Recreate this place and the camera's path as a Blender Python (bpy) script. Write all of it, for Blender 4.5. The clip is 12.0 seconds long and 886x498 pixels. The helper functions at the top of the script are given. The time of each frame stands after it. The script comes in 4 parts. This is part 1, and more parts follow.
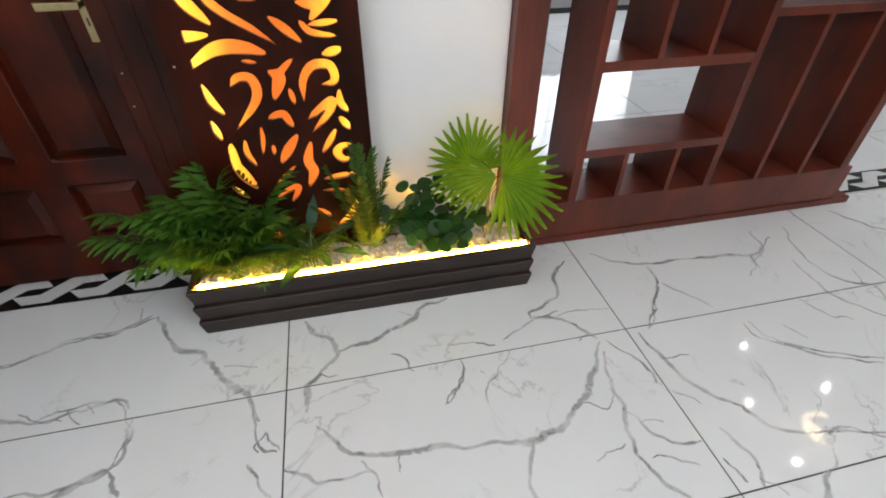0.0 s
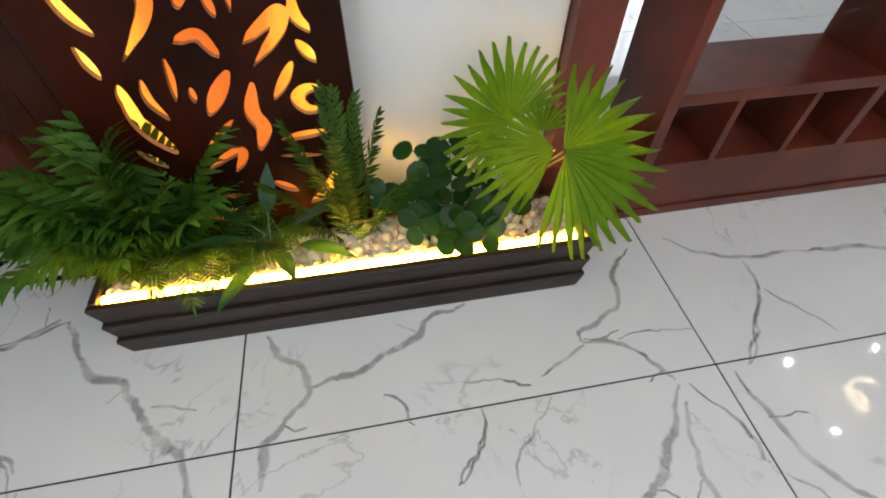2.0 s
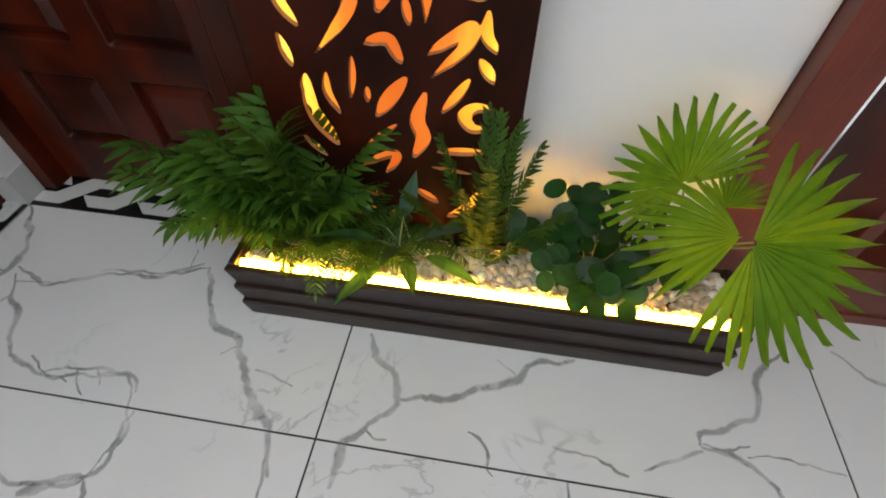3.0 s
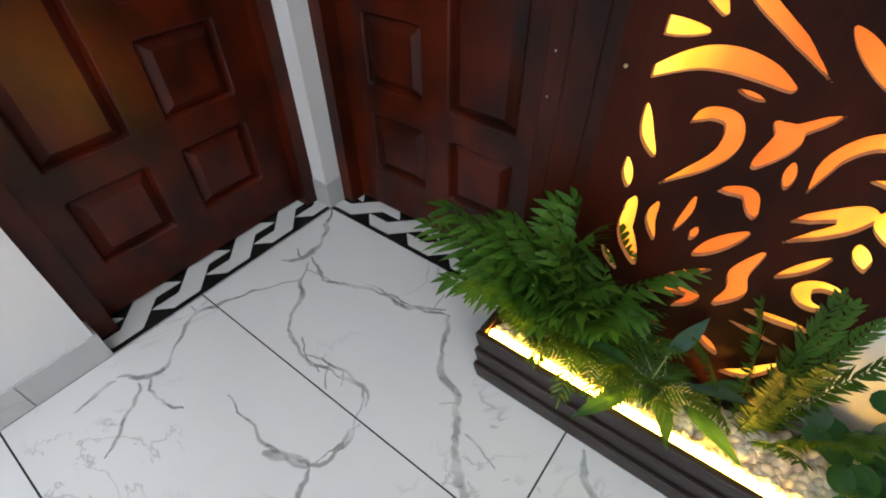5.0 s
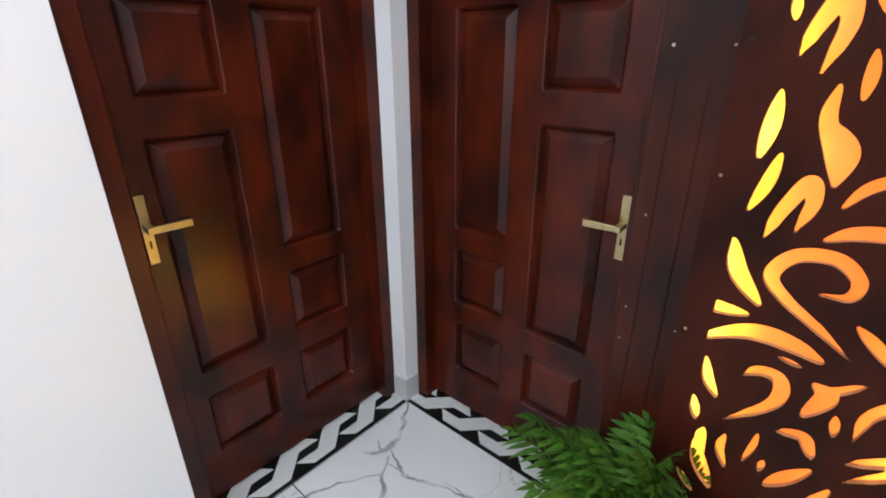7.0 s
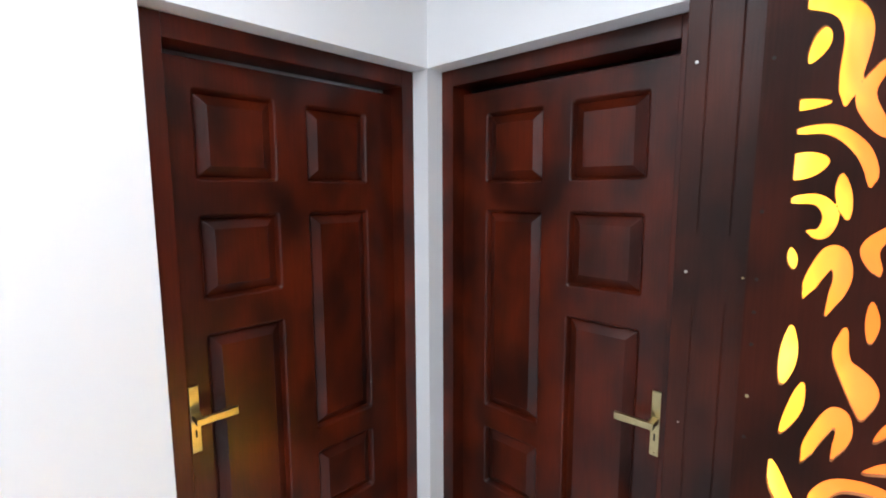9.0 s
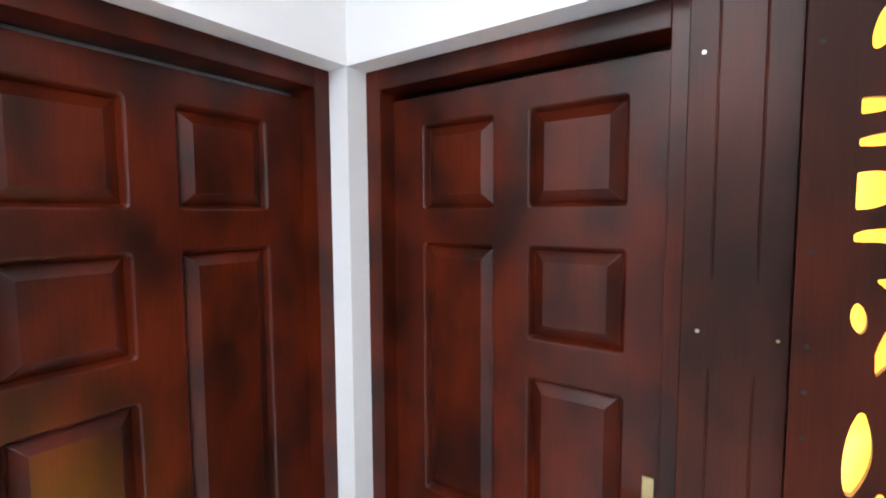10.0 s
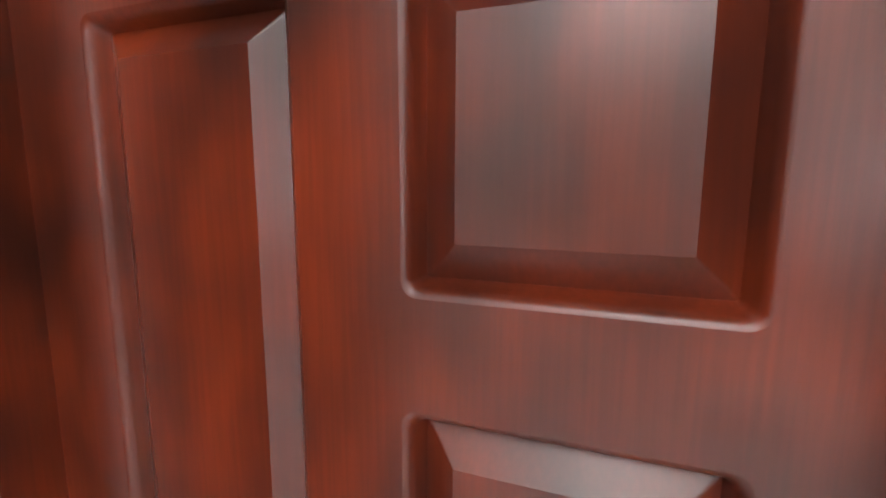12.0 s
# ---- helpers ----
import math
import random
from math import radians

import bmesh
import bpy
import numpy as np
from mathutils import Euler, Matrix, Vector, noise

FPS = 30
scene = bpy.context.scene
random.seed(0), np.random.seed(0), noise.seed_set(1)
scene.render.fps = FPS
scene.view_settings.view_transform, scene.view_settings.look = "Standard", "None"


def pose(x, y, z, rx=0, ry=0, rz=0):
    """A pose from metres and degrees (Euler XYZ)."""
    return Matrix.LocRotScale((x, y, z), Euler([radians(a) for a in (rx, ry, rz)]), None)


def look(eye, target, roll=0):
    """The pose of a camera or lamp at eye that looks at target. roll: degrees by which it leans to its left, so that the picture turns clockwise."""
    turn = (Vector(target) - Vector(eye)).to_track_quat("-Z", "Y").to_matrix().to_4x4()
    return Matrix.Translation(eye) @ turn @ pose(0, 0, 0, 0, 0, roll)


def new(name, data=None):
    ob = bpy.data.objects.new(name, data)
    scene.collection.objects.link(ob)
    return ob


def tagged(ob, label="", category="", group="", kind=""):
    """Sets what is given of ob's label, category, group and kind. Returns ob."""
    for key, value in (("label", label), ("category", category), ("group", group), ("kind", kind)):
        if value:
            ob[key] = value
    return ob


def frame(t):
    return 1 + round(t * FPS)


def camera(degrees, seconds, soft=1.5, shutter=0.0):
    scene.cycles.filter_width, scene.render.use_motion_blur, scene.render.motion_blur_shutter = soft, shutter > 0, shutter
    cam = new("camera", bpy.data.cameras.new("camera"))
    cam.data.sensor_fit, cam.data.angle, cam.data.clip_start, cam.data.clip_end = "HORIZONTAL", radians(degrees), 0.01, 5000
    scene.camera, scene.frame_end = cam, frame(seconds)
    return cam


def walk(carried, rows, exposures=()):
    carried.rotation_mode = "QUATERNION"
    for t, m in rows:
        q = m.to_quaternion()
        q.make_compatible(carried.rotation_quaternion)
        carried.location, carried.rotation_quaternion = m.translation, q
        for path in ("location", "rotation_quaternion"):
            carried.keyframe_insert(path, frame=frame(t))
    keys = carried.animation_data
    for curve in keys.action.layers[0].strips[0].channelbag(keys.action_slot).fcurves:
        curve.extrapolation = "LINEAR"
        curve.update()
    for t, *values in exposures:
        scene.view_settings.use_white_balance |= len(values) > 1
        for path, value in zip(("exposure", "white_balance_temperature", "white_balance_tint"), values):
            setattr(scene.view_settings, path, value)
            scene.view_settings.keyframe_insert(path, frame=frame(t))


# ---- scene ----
cam = camera(87.0, 12.0, soft=1.9)
PATH = [
    (0.00, pose(1.494, -1.571, 1.290, 51.50, -0.30, -12.80)),
    (0.50, pose(1.533, -1.496, 1.257, 49.30, -0.40, -14.20)),
    (1.00, pose(1.584, -1.283, 1.188, 44.50, -0.40, -15.50)),
    (1.50, pose(1.605, -1.104, 1.134, 41.40, -0.40, -15.90)),
    (2.00, pose(1.605, -1.010, 1.109, 40.40, -0.40, -10.50)),
    (2.50, pose(1.615, -0.936, 1.106, 39.80, -0.30, -1.50)),
    (3.00, pose(1.547, -0.910, 1.111, 40.40, -0.50, 8.90)),
    (3.50, pose(1.470, -0.919, 1.117, 41.20, -0.40, 18.30)),
    (5.30, look((1.273, -0.931, 1.230), (0.309, 0.243, -0.070), -0.4)),
    (5.50, look((1.260, -0.946, 1.254), (0.245, 0.253, 0.015), -0.3)),
    (6.00, look((1.228, -0.978, 1.311), (0.107, 0.246, 0.196), -0.3)),
    (6.50, look((1.230, -1.060, 1.401), (0.035, 0.252, 0.479), -0.4)),
    (7.00, look((1.253, -1.156, 1.460), (0.028, 0.222, 0.685), -0.3)),
    (7.20, look((1.263, -1.181, 1.482), (0.019, 0.198, 0.740), -0.4)),
    (8.80, look((1.272, -1.258, 1.647), (-0.090, 0.178, 1.355), -0.2)),
    (9.00, look((1.248, -1.219, 1.664), (-0.128, 0.212, 1.416), -0.2)),
    (9.50, look((1.180, -1.086, 1.684), (-0.135, 0.411, 1.509), -0.3)),
    (10.00, look((1.016, -0.952, 1.679), (-0.145, 0.669, 1.529), -0.3)),
    (10.50, look((0.860, -0.784, 1.664), (-0.077, 0.972, 1.465), -0.3)),
    (11.00, look((0.770, -0.535, 1.614), (-0.076, 1.258, 1.354), -0.1)),
    (11.50, look((0.736, -0.304, 1.504), (-0.084, 1.479, 1.118), -0.3)),
    (12.00, look((0.654, -0.182, 1.443), (-0.044, 1.670, 1.150), 0.2)),
]
walk(cam, PATH, exposures=[(0.0, -0.3, 6500, 10), (1.0, -0.45, 6500, 10), (2.0, -0.35, 6500, 10), (3.0, -0.5, 6500, 10), (3.5, -0.57, 6450, 10), (5.5, -0.05, 6200, 10), (7.0, 0.2, 6050, 10), (9.0, 0.3, 6050, 10), (10.0, 0.72, 6150, 10), (10.5, 1.28, 6350, 10), (11.0, 1.6, 6500, 10), (12.0, 1.74, 6600, 10)])

# ---------------------------------------------------------------- light
H = 2.64          # ceiling height
world = bpy.data.worlds.new("sky")
scene.world = world
world.use_nodes = True
_n = world.node_tree.nodes
_sky = _n.new("ShaderNodeTexSky")
_sky.sky_type, _sky.sun_disc, _sky.sun_elevation, _sky.sun_rotation = "NISHITA", False, radians(50), radians(200)
world.node_tree.links.new(_sky.outputs[0], _n["Background"].inputs[0])
_n["Background"].inputs[1].default_value = 0.12


def lamp(name, kind, m, energy, colour, size, size_y=None):
    data = bpy.data.lights.new(name, kind)
    data.energy, data.color = energy, colour
    data.shape = "RECTANGLE" if size_y else "DISK"
    data.size = size
    if size_y:
        data.size_y = size_y
    ob = new(name, data)
    ob.matrix_world = m
    return ob


# first row mirrors in the floor; second row is added, unseen, as fill
DOWNLIGHTS = ((2.68, 0.30), (4.95, 0.30), (5.82, 0.28), (4.93, -0.30), (5.4, 0.9),
              (0.75, -1.75), (2.6, -1.75), (0.75, -3.3), (2.6, -3.3), (4.6, -2.4))
for x, y in DOWNLIGHTS:
    near = y < -1
    lamp("downlight_lamp", "AREA", pose(x, y, H - 0.012), (14 if x > 2 else 5) if near else 4, (1, 0.98, 0.95), 0.042 if near else 0.036)
ADDED_PANELS = ((0.80, -1.20), (0.80, -2.95))     # added unseen ceiling panels, 1.1 by 0.7 m, for highlights on the doors
for x, y in ADDED_PANELS:
    lamp("panel_lamp", "AREA", pose(x, y, H - 0.016), 13 if y > -2 else 31, (0.92, 0.965, 1.0), 1.1, 0.7)
# back: daylight that enters through the window opening; front: added fill, no known window
lamp("window_light_back", "AREA", look((4.5, 4.38, 1.5), (4.5, 0, 1.0)), 45, (0.9, 0.95, 1.0), 2.3, 1.3)
lamp("window_light_front", "AREA", look((3.4, -4.88, 1.55), (2.6, 0, 1.2)), 7, (0.88, 0.94, 1.0), 2.0, 1.3)


# ---------------------------------------------------------------- materials
def material(name):
    m = bpy.data.materials.new(name)
    m.use_nodes = True
    t = m.node_tree
    return m, t.nodes, t.links, t.nodes["Principled BSDF"]


def coords(n, l, scale=(1, 1, 1), source="Object"):
    c, mp = n.new("ShaderNodeTexCoord"), n.new("ShaderNodeMapping")
    mp.inputs["Scale"].default_value = scale
    l.new(c.outputs[source], mp.inputs[0])
    return mp.outputs[0]


def noise_tex(n, l, vec, scale, detail=4, rough=0.55, distort=0.0):
    t = n.new("ShaderNodeTexNoise")
    t.inputs["Scale"].default_value, t.inputs["Detail"].default_value = scale, detail
    t.inputs["Roughness"].default_value, t.inputs["Distortion"].default_value = rough, distort
    l.new(vec, t.inputs["Vector"])
    return t.outputs[0]


def ramp(n, l, fac, *stops, ease=False):
    r = n.new("ShaderNodeValToRGB")
    if ease:
        r.color_ramp.interpolation = "EASE"
    e = r.color_ramp.elements
    while len(e) < len(stops):
        e.new(0.5)
    for k, (pos, col) in zip(e, stops):
        k.position, k.color = pos, (*col, 1) if len(col) == 3 else col
    l.new(fac, r.inputs[0])
    return r.outputs[0]


def mix(n, l, fac, a, b, kind="MIX"):
    m = n.new("ShaderNodeMix")
    m.data_type, m.blend_type = "RGBA", kind
    for s, v in ((m.inputs[0], fac), (m.inputs[6], a), (m.inputs[7], b)):
        if hasattr(v, "is_linked"):
            l.new(v, s)
        else:
            s.default_value = v if isinstance(v, float) else (*v, 1)
    return m.outputs[2]


def bump(n, l, b, height, strength, dist=0.002):
    k = n.new("ShaderNodeBump")
    k.inputs["Strength"].default_value, k.inputs["Distance"].default_value = strength, dist
    l.new(height, k.inputs["Height"])
    l.new(k.outputs[0], b.inputs["Normal"])


def wood(name, dark, mid, red, grain=(28, 28, 1.6), rough=0.3, coat=0.25, gloss=0.45):
    """Stained and varnished wood: long grain, cloudy stain patches, slightly uneven gloss."""
    m, n, l, b = material(name)
    g = noise_tex(n, l, coords(n, l, grain), 1.0, 6, 0.6, 0.3)
    p = noise_tex(n, l, coords(n, l, (7.5, 7.5, 4.6)), 1.0, 2, 0.45)
    base = ramp(n, l, g, (0.25, dark), (0.75, mid))
    cloud = ramp(n, l, p, (0.26, (0.10,) * 3), (0.74, (1, 1, 1)), ease=True)
    col = mix(n, l, cloud, base, red)
    fine = noise_tex(n, l, coords(n, l, (grain[0] * 7, grain[1] * 7, grain[2] * 5)), 1.0, 3)
    col = mix(n, l, ramp(n, l, fine, (0.35, (0.78, 0.78, 0.78)), (0.65, (1, 1, 1))), (0, 0, 0), col, "MIX")
    l.new(col, b.inputs["Base Color"])
    l.new(ramp(n, l, p, (0.3, (rough + 0.02,) * 3), (0.7, (rough - 0.02,) * 3)), b.inputs["Roughness"])
    b.inputs["Coat Weight"].default_value, b.inputs["Coat Roughness"].default_value = coat, 0.22
    b.inputs["Specular IOR Level"].default_value = gloss
    bump(n, l, b, g, 0.02, 0.0005)
    return m


def plain(name, col, rough=0.5, metal=0.0, vary=0.12, scale=30, relief=0.0):
    m, n, l, b = material(name)
    f = noise_tex(n, l, coords(n, l), scale, 4)
    l.new(ramp(n, l, f, (0.3, tuple(c * (1 - vary) for c in col)), (0.7, tuple(min(1, c * (1 + vary)) for c in col))), b.inputs["Base Color"])
    b.inputs["Roughness"].default_value, b.inputs["Metallic"].default_value = rough, metal
    if relief:
        bump(n, l, b, f, relief, 0.002)
    return m


def glow(name, col, strength):
    m, n, l, b = material(name)
    b.inputs["Base Color"].default_value = (*col, 1)
    b.inputs["Emission Color"].default_value, b.inputs["Emission Strength"].default_value = (*col, 1), strength
    return m


def marble(name, tone, vein, veins=1.0, rough=0.07):
    """Polished porcelain with a printed marble figure: cloudy ground and fine broken veins, different on each tile."""
    m, n, l, b = material(name)
    info = n.new("ShaderNodeObjectInfo")
    add = n.new("ShaderNodeVectorMath")
    add.operation = "MULTIPLY_ADD"
    add.inputs[1].default_value = (37, 53, 11)
    l.new(info.outputs["Random"], add.inputs[0])
    l.new(coords(n, l), add.inputs[2])
    v = add.outputs[0]
    warp = noise_tex(n, l, v, 2.2, 5, 0.62, 1.2)
    line = ramp(n, l, warp, (0.487, (0, 0, 0)), (0.5, (1, 1, 1)), (0.513, (0, 0, 0)))
    broken = ramp(n, l, noise_tex(n, l, v, 3.1, 2), (0.50, (0, 0, 0)), (0.62, (veins,) * 3))
    cloud = ramp(n, l, noise_tex(n, l, v, 2.0, 4), (0.3, tuple(c * 0.93 for c in tone)), (0.7, tone))
    k = mix(n, l, broken, (0, 0, 0), line)
    l.new(mix(n, l, k, cloud, vein), b.inputs["Base Color"])
    b.inputs["Roughness"].default_value = rough
    b.inputs["Specular IOR Level"].default_value = 0.5
    return m


def veined(name, vein, rough=0.036):
    """The printed grey vein: fades out towards its ragged edges."""
    m, n, l, b = material(name)
    a = n.new("ShaderNodeAttribute")
    a.attribute_name = "core"
    rag = noise_tex(n, l, coords(n, l), 38, 5, 0.6)
    s = n.new("ShaderNodeMath")
    s.operation = "MULTIPLY_ADD"
    s.inputs[1].default_value = 1.1
    l.new(rag, s.inputs[0])
    l.new(a.outputs["Fac"], s.inputs[2])
    cover = ramp(n, l, s.outputs[0], (0.0, (0, 0, 0)), (0.99, (0, 0, 0)), (1.0, (0.54, 0.54, 0.54)))
    r = cover.node.color_ramp.elements
    r[1].position, r[2].position = 0.56, 0.98
    tone = noise_tex(n, l, coords(n, l), 9, 3)
    l.new(ramp(n, l, tone, (0.3, tuple(c * 0.75 for c in vein)), (0.7, tuple(c * 1.35 for c in vein))), b.inputs["Base Color"])
    b.inputs["Roughness"].default_value = rough
    gaps = ramp(n, l, noise_tex(n, l, coords(n, l), 10, 3, 0.6), (0.36, (0.35,) * 3), (0.58, (1, 1, 1)))
    l.new(mix(n, l, 1.0, cover, gaps, "MULTIPLY"), b.inputs["Alpha"])
    return m


def leafy(name, dark, light, rough=0.42, through_light=0.25):
    m, n, l, b = material(name)
    info = n.new("ShaderNodeObjectInfo")
    f = noise_tex(n, l, coords(n, l), 14, 4)
    a = mix(n, l, ramp(n, l, f, (0.3, (0, 0, 0)), (0.7, (1, 1, 1))), dark, light)
    hsv = n.new("ShaderNodeHueSaturation")
    v = n.new("ShaderNodeMapRange")
    v.inputs["To Min"].default_value, v.inputs["To Max"].default_value = 0.75, 1.25
    l.new(info.outputs["Random"], v.inputs[0])
    l.new(v.outputs[0], hsv.inputs["Value"])
    l.new(a, hsv.inputs["Color"])
    l.new(hsv.outputs[0], b.inputs["Base Color"])
    b.inputs["Roughness"].default_value = rough
    b.inputs["Specular IOR Level"].default_value = 0.25
    tr, ms = n.new("ShaderNodeBsdfTranslucent"), n.new("ShaderNodeMixShader")
    l.new(hsv.outputs[0], tr.inputs[0])
    ms.inputs[0].default_value = through_light
    l.new(b.outputs[0], ms.inputs[1])
    l.new(tr.outputs[0], ms.inputs[2])
    l.new(ms.outputs[0], n["Material Output"].inputs[0])
    return m


def paint(name, col):
    """Emulsion on plaster: faint roller stipple and soft unevenness."""
    m, n, l, b = material(name)
    big = noise_tex(n, l, coords(n, l), 1.6, 3)
    l.new(ramp(n, l, big, (0.3, tuple(c * 0.97 for c in col)), (0.7, col)), b.inputs["Base Color"])
    b.inputs["Roughness"].default_value = 0.5
    bump(n, l, b, noise_tex(n, l, coords(n, l), 260, 3), 0.08, 0.0008)
    return m


def backlight(name):
    """Amber acrylic with edge light put into its emission: bright yellow at the sides, deeper orange in the middle; no
    side lamps are built.
    """
    m, n, l, b = material(name)
    x = n.new("ShaderNodeSeparateXYZ")
    l.new(coords(n, l), x.inputs[0])
    dist = n.new("ShaderNodeMath")
    dist.operation = "ABSOLUTE"
    l.new(x.outputs[0], dist.inputs[0])
    cloud = noise_tex(n, l, coords(n, l, (9, 9, 5)), 1.0, 2, 0.5, 0.6)
    s = n.new("ShaderNodeMath")
    s.operation = "MULTIPLY_ADD"
    s.inputs[1].default_value = 0.16
    l.new(cloud, s.inputs[0])
    l.new(dist.outputs[0], s.inputs[2])
    col = ramp(n, l, s.outputs[0], (0.05, (1, 0.17, 0.018)), (0.19, (1, 0.25, 0.025)), (0.27, (1, 0.48, 0.03)), (0.34, (1, 0.66, 0.10)))
    b.inputs["Base Color"].default_value = (0.5, 0.2, 0.05, 1)
    l.new(col, b.inputs["Emission Color"])
    l.new(ramp(n, l, s.outputs[0], (0.05, (1.05,) * 3), (0.2, (1.4,) * 3), (0.31, (2.6,) * 3)), b.inputs["Emission Strength"])
    return m


# grey put on the unseen closing walls so they bounce less light
FARWALL = paint("grey_bounce_cut_paint", (0.36, 0.35, 0.34))
WHITE = paint("white_wall_paint", (0.80, 0.80, 0.81))
CEIL = paint("white_ceiling_paint", (0.82, 0.82, 0.82))
DOORWOOD = wood("dark_red_varnished_wood", (0.005, 0.0015, 0.0008), (0.014, 0.0028, 0.0013), (0.093, 0.0116, 0.0030), rough=0.31, coat=0.0, gloss=0.28)
BOARDWOOD = wood("dark_brown_stained_board", (0.005, 0.0021, 0.0014), (0.013, 0.0035, 0.0019), (0.060, 0.0106, 0.0041), rough=0.36, coat=0.0, gloss=0.21)
JALIWOOD = wood("dark_brown_screen_board", (0.006, 0.0027, 0.0017), (0.013, 0.0042, 0.0023), (0.050, 0.0088, 0.0036), rough=0.42, coat=0.0, gloss=0.10)
CUTEDGE = plain("raw_cut_board_edge", (0.42, 0.24, 0.11), 0.8, vary=0.2, scale=60)
SHELFWOOD = wood("red_brown_shelf_wood", (0.060, 0.013, 0.008), (0.105, 0.022, 0.012), (0.150, 0.028, 0.013), rough=0.33, coat=0.1, gloss=0.4)
PLANTERWOOD = wood("dark_planter_wood", (0.012, 0.008, 0.007), (0.021, 0.013, 0.010), (0.028, 0.015, 0.011), grain=(1.6, 28, 28), rough=0.5, coat=0.0)
TILE = marble("white_marble_tile", (0.74, 0.75, 0.76), (0.34, 0.35, 0.35), 0.6, 0.036)
VEIN = veined("grey_marble_vein", (0.34, 0.35, 0.35))
SKIRT = marble("grey_white_skirting_tile", (0.56, 0.57, 0.57), (0.33, 0.33, 0.33), 0.5, 0.15)
INLAYWHITE = marble("white_inlay_marble", (0.66, 0.67, 0.67), (0.40, 0.40, 0.40), 0.6, 0.1)
INLAYBLACK = plain("black_inlay_marble", (0.012, 0.014, 0.013), 0.1, vary=0.5, scale=12)
GROUT = plain("dark_grout", (0.025, 0.025, 0.025), 0.9)
BRASS = plain("satin_brass", (0.46, 0.38, 0.20), 0.32, 1.0, 0.08, 60)
STEEL = plain("zinc_screw", (0.55, 0.53, 0.48), 0.35, 1.0)
# black for the dark inside of small holes, which are not cut
BLACK = plain("black_hole_fill", (0.006, 0.006, 0.006), 0.8)
SOIL = plain("dark_soil", (0.06, 0.045, 0.03), 0.95, vary=0.4, relief=0.4)
AMBER = backlight("amber_backlight")
LED = glow("warm_led_strip", (1.0, 0.46, 0.030), 125.0)
LEDBACK = glow("warm_led_strip_covered", (1.0, 0.52, 0.07), 5.0)
LAMPGLOW = glow("lamp_glow", (1.0, 0.97, 0.92), 12.0)
WARMGLOW = glow("warm_lamp_glow", (1.0, 0.80, 0.50), 16.0)
DAY = glow("daylight_beyond", (0.88, 0.94, 1.0), 3.0)
FRAMEPAINT = plain("white_window_paint", (0.75, 0.75, 0.75), 0.4)
FROND = leafy("palm_frond_green", (0.034, 0.100, 0.009), (0.085, 0.200, 0.020), 0.5, 0.3)
FERN = leafy("fine_fern_green", (0.030, 0.080, 0.010), (0.060, 0.130, 0.015))
FANLEAF = leafy("fan_palm_green", (0.115, 0.26, 0.007), (0.22, 0.39, 0.012), 0.55, 0.38)
ROUNDLEAF = leafy("round_leaf_green", (0.007, 0.034, 0.007), (0.020, 0.078, 0.013), 0.36, 0.15)
LANCE = leafy("lance_leaf_green", (0.020, 0.075, 0.020), (0.05, 0.13, 0.035))
BLUELEAF = leafy("blue_green_leaf", (0.025, 0.07, 0.055), (0.05, 0.12, 0.09))
STEM = plain("green_brown_stem", (0.09, 0.10, 0.03), 0.6)
PALESTEM = plain("pale_stem", (0.17, 0.21, 0.08), 0.6)
GLASS, _gn, _gl, _gb = material("window_glass")
_gb.inputs["Transmission Weight"].default_value, _gb.inputs["Roughness"].default_value = 1.0, 0.02


def pebble_material():
    m, n, l, b = material("cream_pebble")
    g = n.new("ShaderNodeNewGeometry")
    c = ramp(n, l, g.outputs["Random Per Island"], (0.0, (0.42, 0.35, 0.29)), (0.35, (0.62, 0.56, 0.49)), (0.7, (0.72, 0.68, 0.62)), (1.0, (0.55, 0.43, 0.36)))
    f = noise_tex(n, l, coords(n, l), 120, 3)
    l.new(mix(n, l, ramp(n, l, f, (0.3, (0.82, 0.82, 0.82)), (0.7, (1, 1, 1))), (0.2, 0.17, 0.14), c), b.inputs["Base Color"])
    b.inputs["Roughness"].default_value = 0.4
    b.inputs["Subsurface Weight"].default_value = 0.15
    b.inputs["Subsurface Radius"].default_value = (0.01, 0.006, 0.004)
    return m


PEBBLE = pebble_material()


# ---------------------------------------------------------------- builders
def box(bm, x0, x1, y0, y1, z0, z1, bevel=0.0, seg=2):
    v = bmesh.ops.create_cube(bm, size=1, matrix=Matrix.LocRotScale(((x0 + x1) / 2, (y0 + y1) / 2, (z0 + z1) / 2), None, (x1 - x0, y1 - y0, z1 - z0)))["verts"]
    if bevel:
        edges = list({e for k in v for e in k.link_edges})
        bmesh.ops.bevel(bm, geom=edges, offset=bevel, segments=seg, affect="EDGES", profile=0.6)
    return bm


def cyl(bm, a, b, r0, r1=None, n=12):
    a, b = Vector(a), Vector(b)
    d = b - a
    m = Matrix.Translation((a + b) / 2) @ d.to_track_quat("Z", "Y").to_matrix().to_4x4()
    bmesh.ops.create_cone(bm, cap_ends=True, segments=n, radius1=r0, radius2=r0 if r1 is None else r1, depth=d.length, matrix=m)
    return bm


def link_mesh(name, bm, mat, smooth=False):
    me = bpy.data.meshes.new(name)
    bm.to_mesh(me)
    bm.free()
    me.materials.append(mat)
    if smooth:
        for p in me.polygons:
            p.use_smooth = True
    return new(name, me)


def part(name, bm, mat, parent, label="", smooth=False):
    """One mesh under a thing or under a part, in the thing's own coordinates."""
    ob = link_mesh(name, bm, mat, smooth)
    ob.parent = parent
    return tagged(ob, label)


